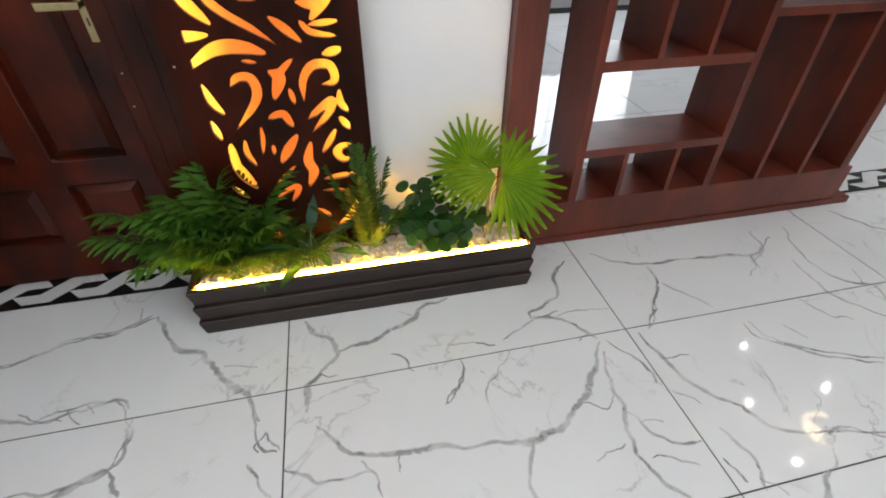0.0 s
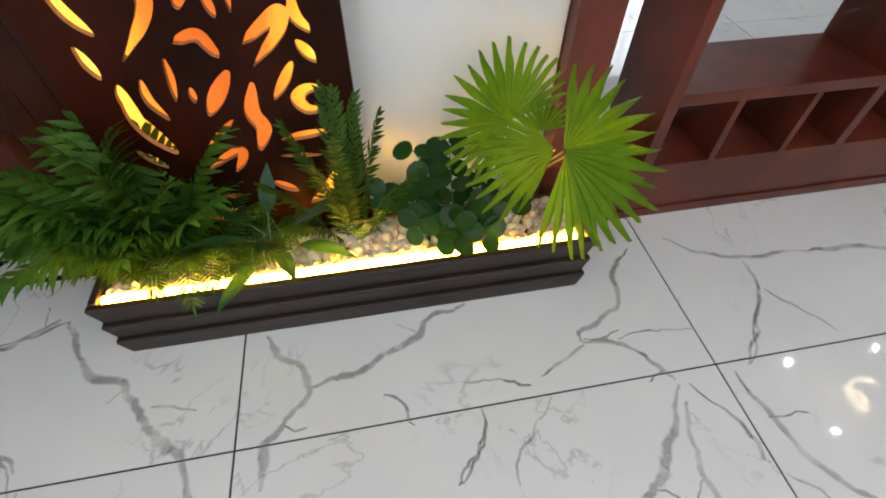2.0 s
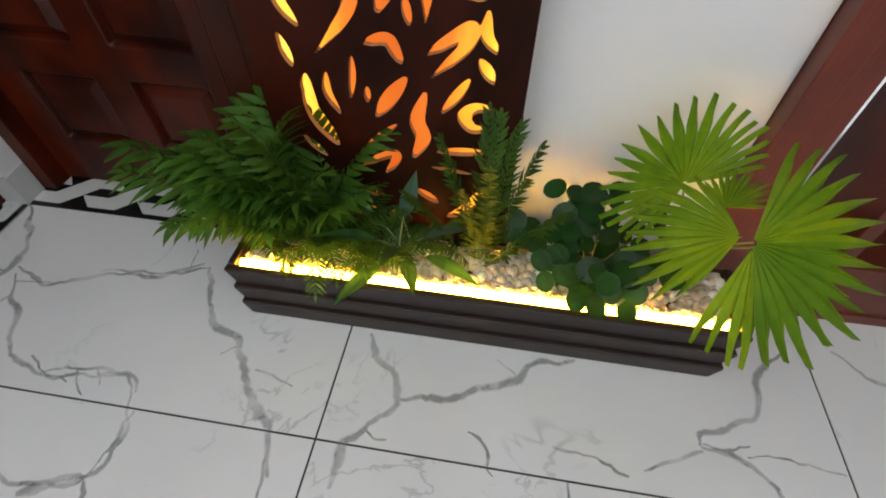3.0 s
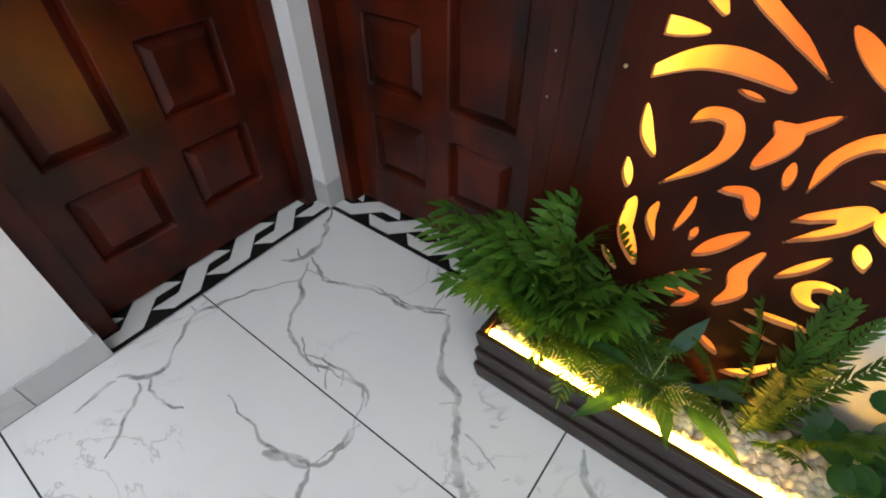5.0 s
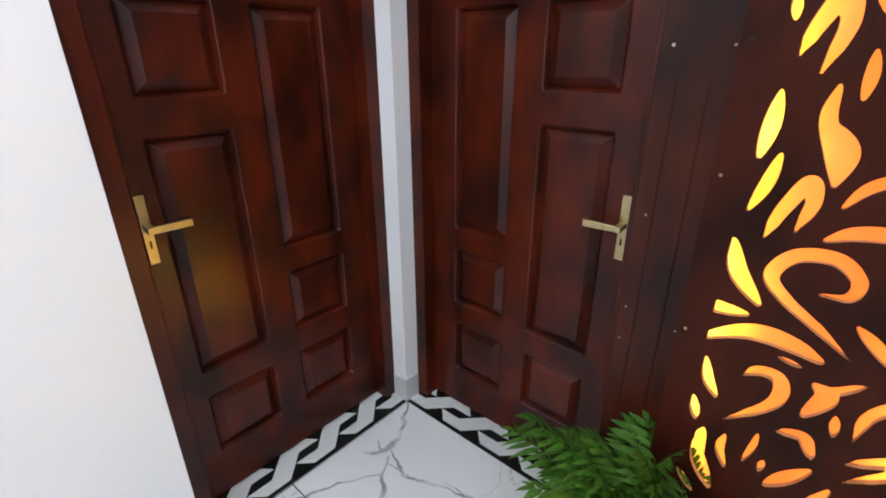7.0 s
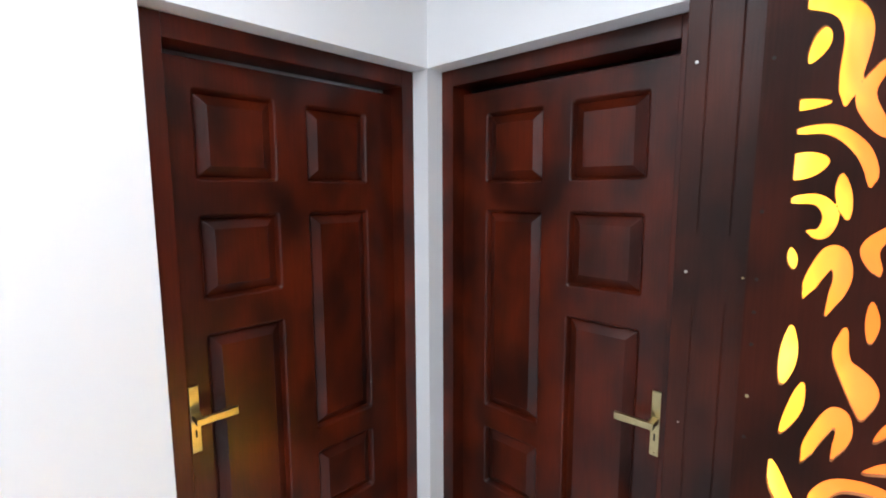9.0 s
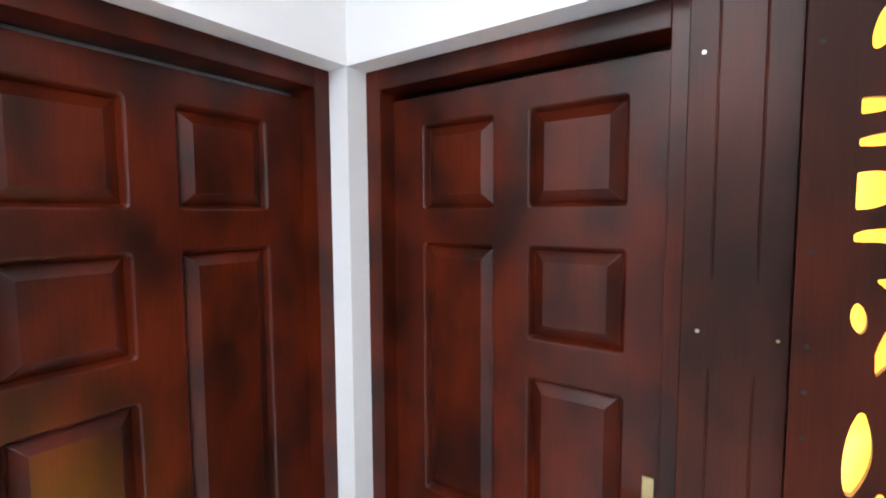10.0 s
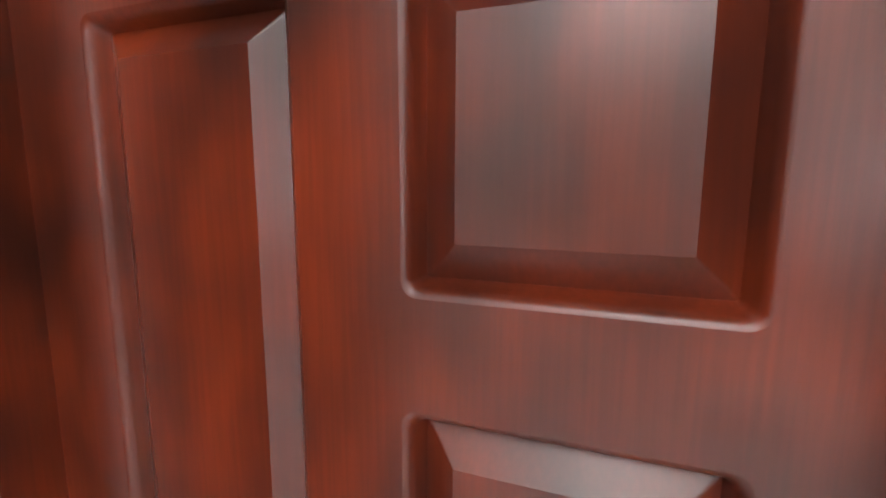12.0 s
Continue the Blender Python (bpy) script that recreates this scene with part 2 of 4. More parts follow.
def thing(name, at, label, category, group="", kind=""):
    ob = new(name)
    ob.empty_display_size = 0.1
    ob.location = at
    return tagged(ob, label, category, group, kind)


def structure(name, boxes, mat, label, bevel=0.0):
    bm = bmesh.new()
    for b in boxes:
        box(bm, *b, bevel)
    return tagged(link_mesh(name, bm, mat), label, name.split("_")[0], kind="structure")


def strip_mesh(name, verts, faces, mat, smooth=False):
    me = bpy.data.meshes.new(name)
    me.from_pydata(verts, [], faces)
    me.materials.append(mat)
    if smooth:
        me.polygons.foreach_set("use_smooth", [True] * len(me.polygons))
    return me


# ---------------------------------------------------------------- the rooms
OPEN = 0.887      # width of each door opening
OPEN_W = 0.898    # the west one is a little wider
HEAD = 2.10       # its height
structure("wall_corner", [(-0.20, 0, 0, 0.20, 0, H)], WHITE, "white painted corner pier between the two doors")
structure("wall_north", [(OPEN, 2.08, 0, 0.20, 0, H), (0, OPEN, 0, 0.20, HEAD, H)], WHITE, "smooth white painted wall with a door opening")
structure("wall_west", [(-0.20, 0, -5.0, -OPEN_W, 0, H), (-0.20, 0, -OPEN_W, 0, HEAD, H)], WHITE, "smooth white painted wall with a door opening")
structure("wall_south", [(-0.20, 2.3, -5.20, -5.0, 0, H), (4.5, 8.2, -5.20, -5.0, 0, H), (2.3, 4.5, -5.20, -5.0, 0, 0.85), (2.3, 4.5, -5.20, -5.0, 2.25, H)], FARWALL, "closing wall greyed to cut bounced light, with an added window")
structure("wall_east", [(8.0, 8.2, -5.0, 4.5, 0, H)], FARWALL, "plain closing wall, greyed to cut bounced light")
structure("wall_back", [(-0.20, 3.3, 4.5, 4.7, 0, H), (5.7, 8.2, 4.5, 4.7, 0, H), (3.3, 5.7, 4.5, 4.7, 0, 0.8), (3.3, 5.7, 4.5, 4.7, 2.2, H)], WHITE, "white painted wall with a window")
structure("wall_west_back", [(-0.40, -0.20, 0.0, 4.7, 0, H), (-0.40, -0.21, -1.2, 0.0, 0, H)], WHITE, "plain white painted wall")
structure("wall_closet", [(-0.20, 1.2, 0.9, 1.0, 0, H), (1.2, 1.3, 0.2, 1.0, 0, H)], WHITE, "plain white painted wall behind the door")
structure("ceiling", [(-0.45, 8.2, -5.2, 4.7, H, H + 0.12)], CEIL, "plain white painted ceiling")


def window(name, x0, x1, z0, z1, y, out):
    w = tagged(new(name), "white framed window with upright bars and bright daylight; the south one is added", "window", kind="structure")
    for a, b, c, d in ((x0, x1, z0, z0 + 0.06), (x0, x1, z1 - 0.06, z1), (x0, x0 + 0.06, z0 + 0.06, z1 - 0.06), (x1 - 0.06, x1, z0 + 0.06, z1 - 0.06)):
        part("window_frame", box(bmesh.new(), a, b, y - 0.03, y + 0.03, c, d, 0.004), FRAMEPAINT, w)
    k = 4
    for i in range(1, k):
        x = x0 + (x1 - x0) * i / k
        part("mullion", box(bmesh.new(), x - 0.025, x + 0.025, y - 0.025, y + 0.025, z0 + 0.06, z1 - 0.06, 0.003), FRAMEPAINT, w)
    g = part("pane", box(bmesh.new(), x0 + 0.06, x1 - 0.06, y - 0.003 + out * 0.035, y + 0.003 + out * 0.035, z0 + 0.06, z1 - 0.06), GLASS, w)
    g.visible_shadow = False
    sky = link_mesh("backdrop", box(bmesh.new(), x0 - 1, x1 + 1, y + out * 0.9 - 0.01, y + out * 0.9 + 0.01, z0 - 0.8, z1 + 1), DAY)
    tagged(sky, "bright hazy daylight outside the window", "backdrop", kind="structure")


window("window_1", 3.3, 5.7, 0.8, 2.2, 4.58, 1)
# unseen window with its bright backdrop, added as a source for the front fill
window("added_window_south", 2.3, 4.5, 0.85, 2.25, -5.08, -1)

# skirting tiles
SK = "grey-white polished skirting tile along the white wall"
structure("baseboard_west", [(0, 0.009, -5.0, -2.104, 0, 0.10), (0, 0.009, -2.10, -0.915 - 0.189, 0, 0.10), (0, 0.009, -1.10, -OPEN_W, 0, 0.10), (-0.07, 0.009, -OPEN_W, -OPEN_W + 0.008, 0, 0.10)], SKIRT, SK, 0.0015)
structure("baseboard_corner", [(-0.072, 0.008, -0.008, 0, 0, 0.115), (0, 0.008, 0, 0.072, 0, 0.115)], SKIRT, "small grey-white skirting tile round the pier", 0.0015)
structure("baseboard_north", [(1.60, 2.075, -0.009, 0, 0, 0.10)], SKIRT, SK, 0.0015)


# ---------------------------------------------------------------- doors
COLS = ((0.162, 0.405), (0.498, 0.744))      # north door; the west door's panels sit a little further out
COLS_W = ((0.171, 0.416), (0.514, 0.758))
ROWS = (((0.181, 0.422), (0.512, 0.756), (0.835, 1.598), (1.689, 1.942)),
        ((0.181, 0.422), (0.510, 1.260), (1.352, 1.601), (1.691, 1.945)))
L0, L1, LZ0, LZ1 = 0.056, 0.832, 0.012, 2.018
FACE, FRONT = 0.137, 0.075


def rounded(u0, u1, z0, z1, r, k=4):
    out = []
    for cx, cz, a in ((u1 - r, z1 - r, 0), (u0 + r, z1 - r, 90), (u0 + r, z0 + r, 180), (u1 - r, z0 + r, 270)):
        for i in range(k + 1):
            t = radians(a + 90 * i / k)
            out.append((cx + r * math.cos(t), cz + r * math.sin(t)))
    return out


def door_panel(bm, u0, u1, z0, z1, put):
    """A fielded panel: rounded cove, groove, wide bevel and a raised flat field."""
    loops = []
    for inset, depth, r in ((0, 0, 0.0001), (0.0005, 0.0, 0.013), (0.003, 0.0008, 0.012), (0.006, 0.0032, 0.010), (0.0095, 0.0095, 0.008), (0.0125, 0.0175, 0.005), (0.0145, 0.0205, 0.003), (0.0440, 0.0020, 0.0012)):
        loops.append([bm.verts.new(put(u, FACE + depth, z)) for u, z in rounded(u0 + inset, u1 - inset, z0 + inset, z1 - inset, r)])
    n = len(loops[0])
    for k, (a, b) in enumerate(zip(loops, loops[1:])):
        for i in range(n):
            bm.faces.new((a[i], a[(i + 1) % n], b[(i + 1) % n], b[i])).smooth = 0 < k < 6
    for ring in (loops[6], loops[7]):
        for i in range(n):
            for e in ring[i].link_edges:
                if e.other_vert(ring[i]) in ring:
                    e.smooth = False
    bm.faces.new(loops[-1])
    bmesh.ops.recalc_face_normals(bm, faces=bm.faces)


def door(name, mirrored, label):
    """A panelled door leaf in its frame. u runs from the room's corner along the wall, d into the wall."""
    def put(u, d, z):
        return (-d, -u, z) if mirrored else (u, d, z)

    def slab(u0, u1, d0, d1, z0, z1, bevel=0.0):
        bm = bmesh.new()
        box(bm, u0, u1, d0, d1, z0, z1, bevel)
        for v in bm.verts:
            v.co = put(*v.co)
        bmesh.ops.recalc_face_normals(bm, faces=bm.faces)
        return bm

    d = thing(name, (0, 0, 0), label, "door", kind="structure")
    for u0, u1, z0, z1 in ((0.0, 0.056, 0, HEAD), (0.832, (OPEN_W - 0.001 if mirrored else OPEN - 0.008), 0, HEAD), (0.056, 0.832, 2.036, HEAD)):
        part("frame_post" if z0 == 0 else "frame_head", slab(u0 + 0.0005, u1, FRONT, 0.185, z0 + 0.004, z1 - 0.001, 0.0025), DOORWOOD, d)
    cols = COLS_W if mirrored else COLS
    cuts = [L0, *cols[0], *cols[1], L1]
    for i in (0, 2, 4):
        part("stile", slab(cuts[i], cuts[i + 1], FACE, FACE + 0.03, LZ0, LZ1), DOORWOOD, d)
    for (u0, u1), rows in zip(cols, ROWS):
        edges = [LZ0] + [z for r in rows for z in r] + [LZ1]
        for i in range(0, len(edges), 2):
            part("rail", slab(u0, u1, FACE, FACE + 0.03, edges[i], edges[i + 1]), DOORWOOD, d)
        for z0, z1 in rows:
            bm = bmesh.new()
            door_panel(bm, u0, u1, z0, z1, put)
            part("panel", bm, DOORWOOD, d)
    part("back_board", slab(L0, L1, FACE + 0.0305, FACE + 0.042, LZ0, LZ1), DOORWOOD, d)
    zc = 1.02 if mirrored else 0.99
    h = part("handle", slab(0.789, 0.815, FACE - 0.007, FACE, zc - 0.098, zc + 0.098, 0.002), BRASS, d, "satin brass lever handle on a long plate")
    bm = slab(0.792, 0.812, FACE - 0.045, FACE - 0.007, zc + 0.002, zc + 0.020, 0.003)
    part("neck", bm, BRASS, h)
    bm = bmesh.new()
    box(bm, 0.700, 0.814, FACE - 0.058, FACE - 0.045, zc + 0.001, zc + 0.021, 0.003)
    for v in bm.verts:
        if v.co.x < 0.72:
            v.co.z = zc + 0.011 + (v.co.z - zc - 0.011) * 1.15
        elif v.co.x > 0.79:
            v.co.z = zc + 0.011 + (v.co.z - zc - 0.011) * 0.95
        v.co = put(*v.co)
    bmesh.ops.recalc_face_normals(bm, faces=bm.faces)
    part("lever", bm, BRASS, h)
    part("keyhole", slab(0.7995, 0.8045, FACE - 0.0078, FACE - 0.0069, zc - 0.052, zc - 0.030), BLACK, h, "keyhole, its dark inside set as a black slip")
    for z in (zc - 0.090, zc + 0.090):
        part("plate_screw", slab(0.7995, 0.8045, FACE - 0.0082, FACE - 0.0069, z - 0.0025, z + 0.0025, 0.001), BRASS, h)
    return d


door("door_1", True, "closed dark red-brown panelled wooden door with brass handle")
door("door_2", False, "closed dark red-brown panelled wooden door with brass handle")

# ---------------------------------------------------------------- open shelf divider
def divider():
    d = thing("shelf_divider", (2.08, 0, 0), "tall red-brown open wooden shelf divider between two rooms", "shelf")
    F, B = -0.05, 0.21

    def p(name, x0, x1, z0, z1, y0=F, y1=B, bevel=0.002):
        part(name, box(bmesh.new(), x0 - 2.08, x1 - 2.08, y0, y1, z0, z1, bevel), SHELFWOOD, d)

    top = 2.35
    p("end_post", 2.083, 2.192, 0, top, F, 0.05, 0.003)
    p("plinth", 2.192, 3.875, 0.034, 0.21, F, B)
    p("plinth_foot", 2.20, 3.965, 0.0, 0.034, F - 0.008, B + 0.01)
    p("side_panel", 2.392, 2.427, 0.21, top)
    p("side_panel", 3.795, 3.84, 0.21, top)
    p("upright", 3.045, 3.077, 0.21, top)
    p("shelf", 2.427, 3.045, 0.410, 0.445)
    p("shelf", 2.427, 3.045, 0.748, 0.786)
    for x in (2.607, 2.847):
        p("partition", x, x + 0.021, 0.21, 0.410)
    for x in (2.632, 2.836):
        p("partition", x, x + 0.021, 0.786, 1.12)
    for x in (3.312, 3.552):
        p("partition", x, x + 0.022, 0.21, 0.905)
    p("shelf", 3.077, 3.795, 0.905, 0.935)
    p("shelf", 2.427, 3.045, 1.12, 1.155)
    p("shelf", 2.427, 3.045, 1.60, 1.635)
    p("shelf", 3.077, 3.795, 1.40, 1.435)
    p("top_board", 2.192, 3.84, top, top + 0.04)


divider()


# ---------------------------------------------------------------- backlit fretwork screen
def spline(pts, n=12):
    """A smooth line through a few points."""
    p = [np.array(q, float) for q in pts]
    p = [2 * p[0] - p[1]] + p + [2 * p[-1] - p[-2]]
    out = []
    for a, b, c, d in zip(p, p[1:], p[2:], p[3:]):
        for t in np.linspace(0, 1, n, endpoint=False):
            out.append(0.5 * (2 * b + (c - a) * t + (2 * a - 5 * b + 4 * c - d) * t * t + (3 * b - a - 3 * c + d) * t ** 3))
    return np.array(out + [p[-2]])


FRET = []


def leaf_cut(w, *pts):
    """A leaf-shaped opening, thin at both ends."""
    s = spline(pts, 14)
    t = np.linspace(0, 1, len(s))
    FRET.append((s, w * 0.56 * np.maximum(0.12, np.sin(np.pi * (0.06 + 0.86 * t)) ** 0.75)))


def curl_cut(w, *pts):
    """A curl of nearly even width with a round head."""
    s = spline(pts, 12)
    t = np.linspace(0, 1, len(s))
    FRET.append((s, w * 0.50 * (0.62 + 0.5 * np.sin(np.pi * t) ** 1.2) * np.minimum(1, 0.25 + 6 * t) * np.minimum(1, 0.35 + 5 * (1 - t))))


# lower part, round the planting
curl_cut(.027, (1.190, .805), (1.214, .828), (1.249, .825), (1.260, .787), (1.241, .743), (1.178, .674))
curl_cut(.020, (1.305, .842), (1.328, .832), (1.380, .874))
leaf_cut(.034, (1.311, .837), (1.331, .820), (1.307, .762))
leaf_cut(.023, (1.337, .986), (1.371, .957), (1.410, .919))
leaf_cut(.016, (1.355, .786), (1.361, .740))
curl_cut(.026, (1.391, .745), (1.399, .809), (1.434, .850), (1.483, .847), (1.492, .802), (1.454, .792))
leaf_cut(.025, (1.469, .880), (1.523, .893))
curl_cut(.018, (1.416, .974), (1.444, .943), (1.516, .928))
leaf_cut(.018, (1.441, .962), (1.522, .969))
leaf_cut(.023, (1.417, 1.020), (1.455, 1.013), (1.490, 1.014))
leaf_cut(.024, (1.144, .624), (1.142, .588), (1.152, .535))
leaf_cut(.034, (1.133, .575), (1.154, .519), (1.184, .464))
leaf_cut(.018, (1.110, .474), (1.152, .426))
leaf_cut(.018, (1.188, .632), (1.185, .589), (1.203, .544))
leaf_cut(.013, (1.246, .672), (1.243, .632), (1.233, .584))
leaf_cut(.013, (1.270, .609), (1.267, .577))
curl_cut(.024, (1.275, .698), (1.301, .708), (1.322, .708), (1.334, .685), (1.343, .666))
leaf_cut(.029, (1.285, .546), (1.314, .588), (1.348, .634))
leaf_cut(.015, (1.254, .466), (1.324, .527))
curl_cut(.021, (1.232, .404), (1.280, .435), (1.317, .449), (1.313, .423), (1.291, .392))
leaf_cut(.032, (1.387, .605), (1.370, .543), (1.381, .499), (1.361, .450))
curl_cut(.026, (1.395, .687), (1.434, .716), (1.474, .740), (1.461, .703), (1.403, .644))
leaf_cut(.020, (1.423, .568), (1.450, .606), (1.473, .643))
leaf_cut(.021, (1.501, .771), (1.501, .730), (1.524, .700))
leaf_cut(.022, (1.493, .685), (1.520, .643))
curl_cut(.026, (1.525, .584), (1.488, .584), (1.468, .563), (1.484, .537), (1.516, .536))
leaf_cut(.020, (1.413, .468), (1.465, .474), (1.518, .478))
leaf_cut(.011, (1.396, .424), (1.491, .415))
leaf_cut(.021, (1.364, .350), (1.412, .315))
leaf_cut(.016, (1.115, .376), (1.132, .309))
leaf_cut(.014, (1.151, .325), (1.160, .280))
leaf_cut(.014, (1.229, .322), (1.282, .322))
leaf_cut(.019, (1.296, .251), (1.328, .292))
leaf_cut(.030, (1.180, .270), (1.220, .255), (1.250, .275))
leaf_cut(.026, (1.440, .270), (1.480, .300), (1.520, .370))
# middle, left half and the large scroll
curl_cut(.026, (1.342, .915), (1.286, .958), (1.218, 1.005), (1.186, 1.047), (1.215, 1.096), (1.276, 1.106), (1.315, 1.074), (1.310, 1.039), (1.268, 1.031))
leaf_cut(.028, (1.060, .946), (1.105, .946), (1.164, .948))
leaf_cut(.037, (1.084, .858), (1.157, .903), (1.208, .915), (1.260, .909), (1.302, .894))
leaf_cut(.011, (1.238, .875), (1.277, .868))
leaf_cut(.023, (1.113, .814), (1.127, .761), (1.149, .724))
leaf_cut(.020, (1.107, .703), (1.121, .643))
leaf_cut(.020, (1.259, 1.202), (1.282, 1.239), (1.315, 1.259), (1.36, 1.262))
leaf_cut(.026, (1.250, 1.138), (1.287, 1.159), (1.340, 1.166), (1.385, 1.150))
# upper part: the same figure on both sides of the middle
for side in (1, -1):
    def s(*pts):
        return [(x if side > 0 else 2.629 - x, z) for x, z in pts]
    leaf_cut(.033, *s((1.109, 1.103), (1.130, 1.037), (1.178, .978)))
    curl_cut(.036, *s((1.075, 2.016), (1.151, 1.991), (1.179, 1.946), (1.175, 1.870), (1.171, 1.816)))
    curl_cut(.021, *s((1.080, 1.772), (1.152, 1.774), (1.195, 1.741), (1.215, 1.698), (1.216, 1.668)))
    leaf_cut(.046, *s((1.080, 1.704), (1.112, 1.708), (1.148, 1.716)))
    leaf_cut(.020, *s((1.070, 1.824), (1.105, 1.823), (1.148, 1.823)))
    leaf_cut(.022, *s((1.176, 1.690), (1.181, 1.653), (1.189, 1.612)))
    curl_cut(.022, *s((1.084, 1.640), (1.142, 1.645), (1.165, 1.616), (1.155, 1.581), (1.132, 1.584)))
    leaf_cut(.016, *s((1.111, 1.549), (1.116, 1.511)))
    curl_cut(.029, *s((1.135, 1.454), (1.153, 1.506), (1.177, 1.545), (1.191, 1.500), (1.172, 1.426)))
    leaf_cut(.027, *s((1.123, 1.393), (1.121, 1.335), (1.114, 1.276)))
    leaf_cut(.025, *s((1.203, 1.405), (1.200, 1.355), (1.219, 1.299), (1.237, 1.240)))
    leaf_cut(.027, *s((1.200, 1.350), (1.242, 1.300), (1.237, 1.240)))
    leaf_cut(.018, *s((1.236, 1.460), (1.239, 1.423), (1.238, 1.386)))
    leaf_cut(.022, *s((1.119, 1.170), (1.138, 1.227), (1.148, 1.282)))
    curl_cut(.026, *s((1.156, 1.118), (1.174, 1.180), (1.203, 1.238), (1.216, 1.202), (1.202, 1.144)))
    curl_cut(.024, *s((1.256, 1.600), (1.225, 1.557), (1.240, 1.510)))
    curl_cut(.026, *s((1.235, 1.900), (1.198, 1.837), (1.213, 1.786), (1.240, 1.750)))
    leaf_cut(.026, *s((1.115, 1.900), (1.128, 1.930), (1.132, 1.955)))
    leaf_cut(.030, *s((1.250, 2.060), (1.220, 2.130), (1.150, 2.180)))
    leaf_cut(.026, *s((1.120, 2.080), (1.150, 2.110), (1.130, 2.170)))
    leaf_cut(.028, *s((1.260, 1.690), (1.285, 1.640), (1.290, 1.580)))
    leaf_cut(.030, *s((1.120, 2.260), (1.180, 2.300), (1.260, 2.270)))


def fret_plate(x0, x1, z0, z1, y0, y1, step):
    """A board with the openings cut through it, as vertices and faces."""
    nx, nz = int(round((x1 - x0) / step)), int(round((z1 - z0) / step))
    xs, zs = np.linspace(x0, x1, nx + 1), np.linspace(z0, z1, nz + 1)
    f = np.full((nz + 1, nx + 1), 1.0)
    for line, r in FRET:
        m = r.max() + 3 * step
        i0, i1 = np.searchsorted(xs, line[:, 0].min() - m), np.searchsorted(xs, line[:, 0].max() + m)
        j0, j1 = np.searchsorted(zs, line[:, 1].min() - m), np.searchsorted(zs, line[:, 1].max() + m)
        if i1 <= i0 or j1 <= j0:
            continue
        gx, gz = np.meshgrid(xs[i0:i1], zs[j0:j1])
        d = np.min(np.hypot(gx[..., None] - line[:, 0], gz[..., None] - line[:, 1]) - r, axis=2)
        f[j0:j1, i0:i1] = np.minimum(f[j0:j1, i0:i1], d)
    f = np.maximum(f, np.abs(xs) - 0.2095)      # the figure is cropped along both sides
    f[:2], f[-2:], f[:, :2], f[:, -2:] = 1, 1, 1, 1
    index, verts, faces, edges = {}, [], [], set()

    def vert(x, z):
        k = (round(x, 6), round(z, 6))
        if k not in index:
            index[k] = len(verts) // 2
            verts.append((x, y0, z))
            verts.append((x, y1, z))
        return index[k]

    solid = (f[:-1, :-1] > 0) & (f[1:, :-1] > 0) & (f[:-1, 1:] > 0) & (f[1:, 1:] > 0)
    empty = (f[:-1, :-1] <= 0) & (f[1:, :-1] <= 0) & (f[:-1, 1:] <= 0) & (f[1:, 1:] <= 0)

    def face(ids):
        faces.append([2 * k for k in ids])
        faces.append([2 * k + 1 for k in reversed(ids)])

    for j in range(nz):
        i = 0
        while i < nx:
            if solid[j, i]:
                k = i
                while k + 1 < nx and solid[j, k + 1]:
                    k += 1
                face([vert(xs[i], zs[j]), vert(xs[k + 1], zs[j]), vert(xs[k + 1], zs[j + 1]), vert(xs[i], zs[j + 1])])
                i = k + 1
                continue
            if not empty[j, i]:
                c = [(xs[i], zs[j], f[j, i]), (xs[i + 1], zs[j], f[j, i + 1]), (xs[i + 1], zs[j + 1], f[j + 1, i + 1]), (xs[i], zs[j + 1], f[j + 1, i])]
                ids, cross = [], []
                for a, b in zip(c, c[1:] + c[:1]):
                    if a[2] > 0:
                        ids.append(vert(a[0], a[1]))
                    if (a[2] > 0) != (b[2] > 0):
                        t = a[2] / (a[2] - b[2])
                        q = vert(a[0] + (b[0] - a[0]) * t, a[1] + (b[1] - a[1]) * t)
                        ids.append(q)
                        cross.append((q, a[2] > 0))
                if len(set(ids)) > 2:
                    face(list(dict.fromkeys(ids)))
                for (q, out), (r, _) in zip(cross, cross[1:] + cross[:1]):
                    if out and q != r:
                        edges.add(len(faces))
                        faces.append([2 * q, 2 * q + 1, 2 * r + 1, 2 * r])
            i += 1
    for a, b, c, d in ((x0, z0, x1, z0), (x1, z0, x1, z1), (x1, z1, x0, z1), (x0, z1, x0, z0)):
        q, r = vert(a, b), vert(c, d)
        faces.append([2 * q, 2 * q + 1, 2 * r + 1, 2 * r])
    return verts, faces, edges


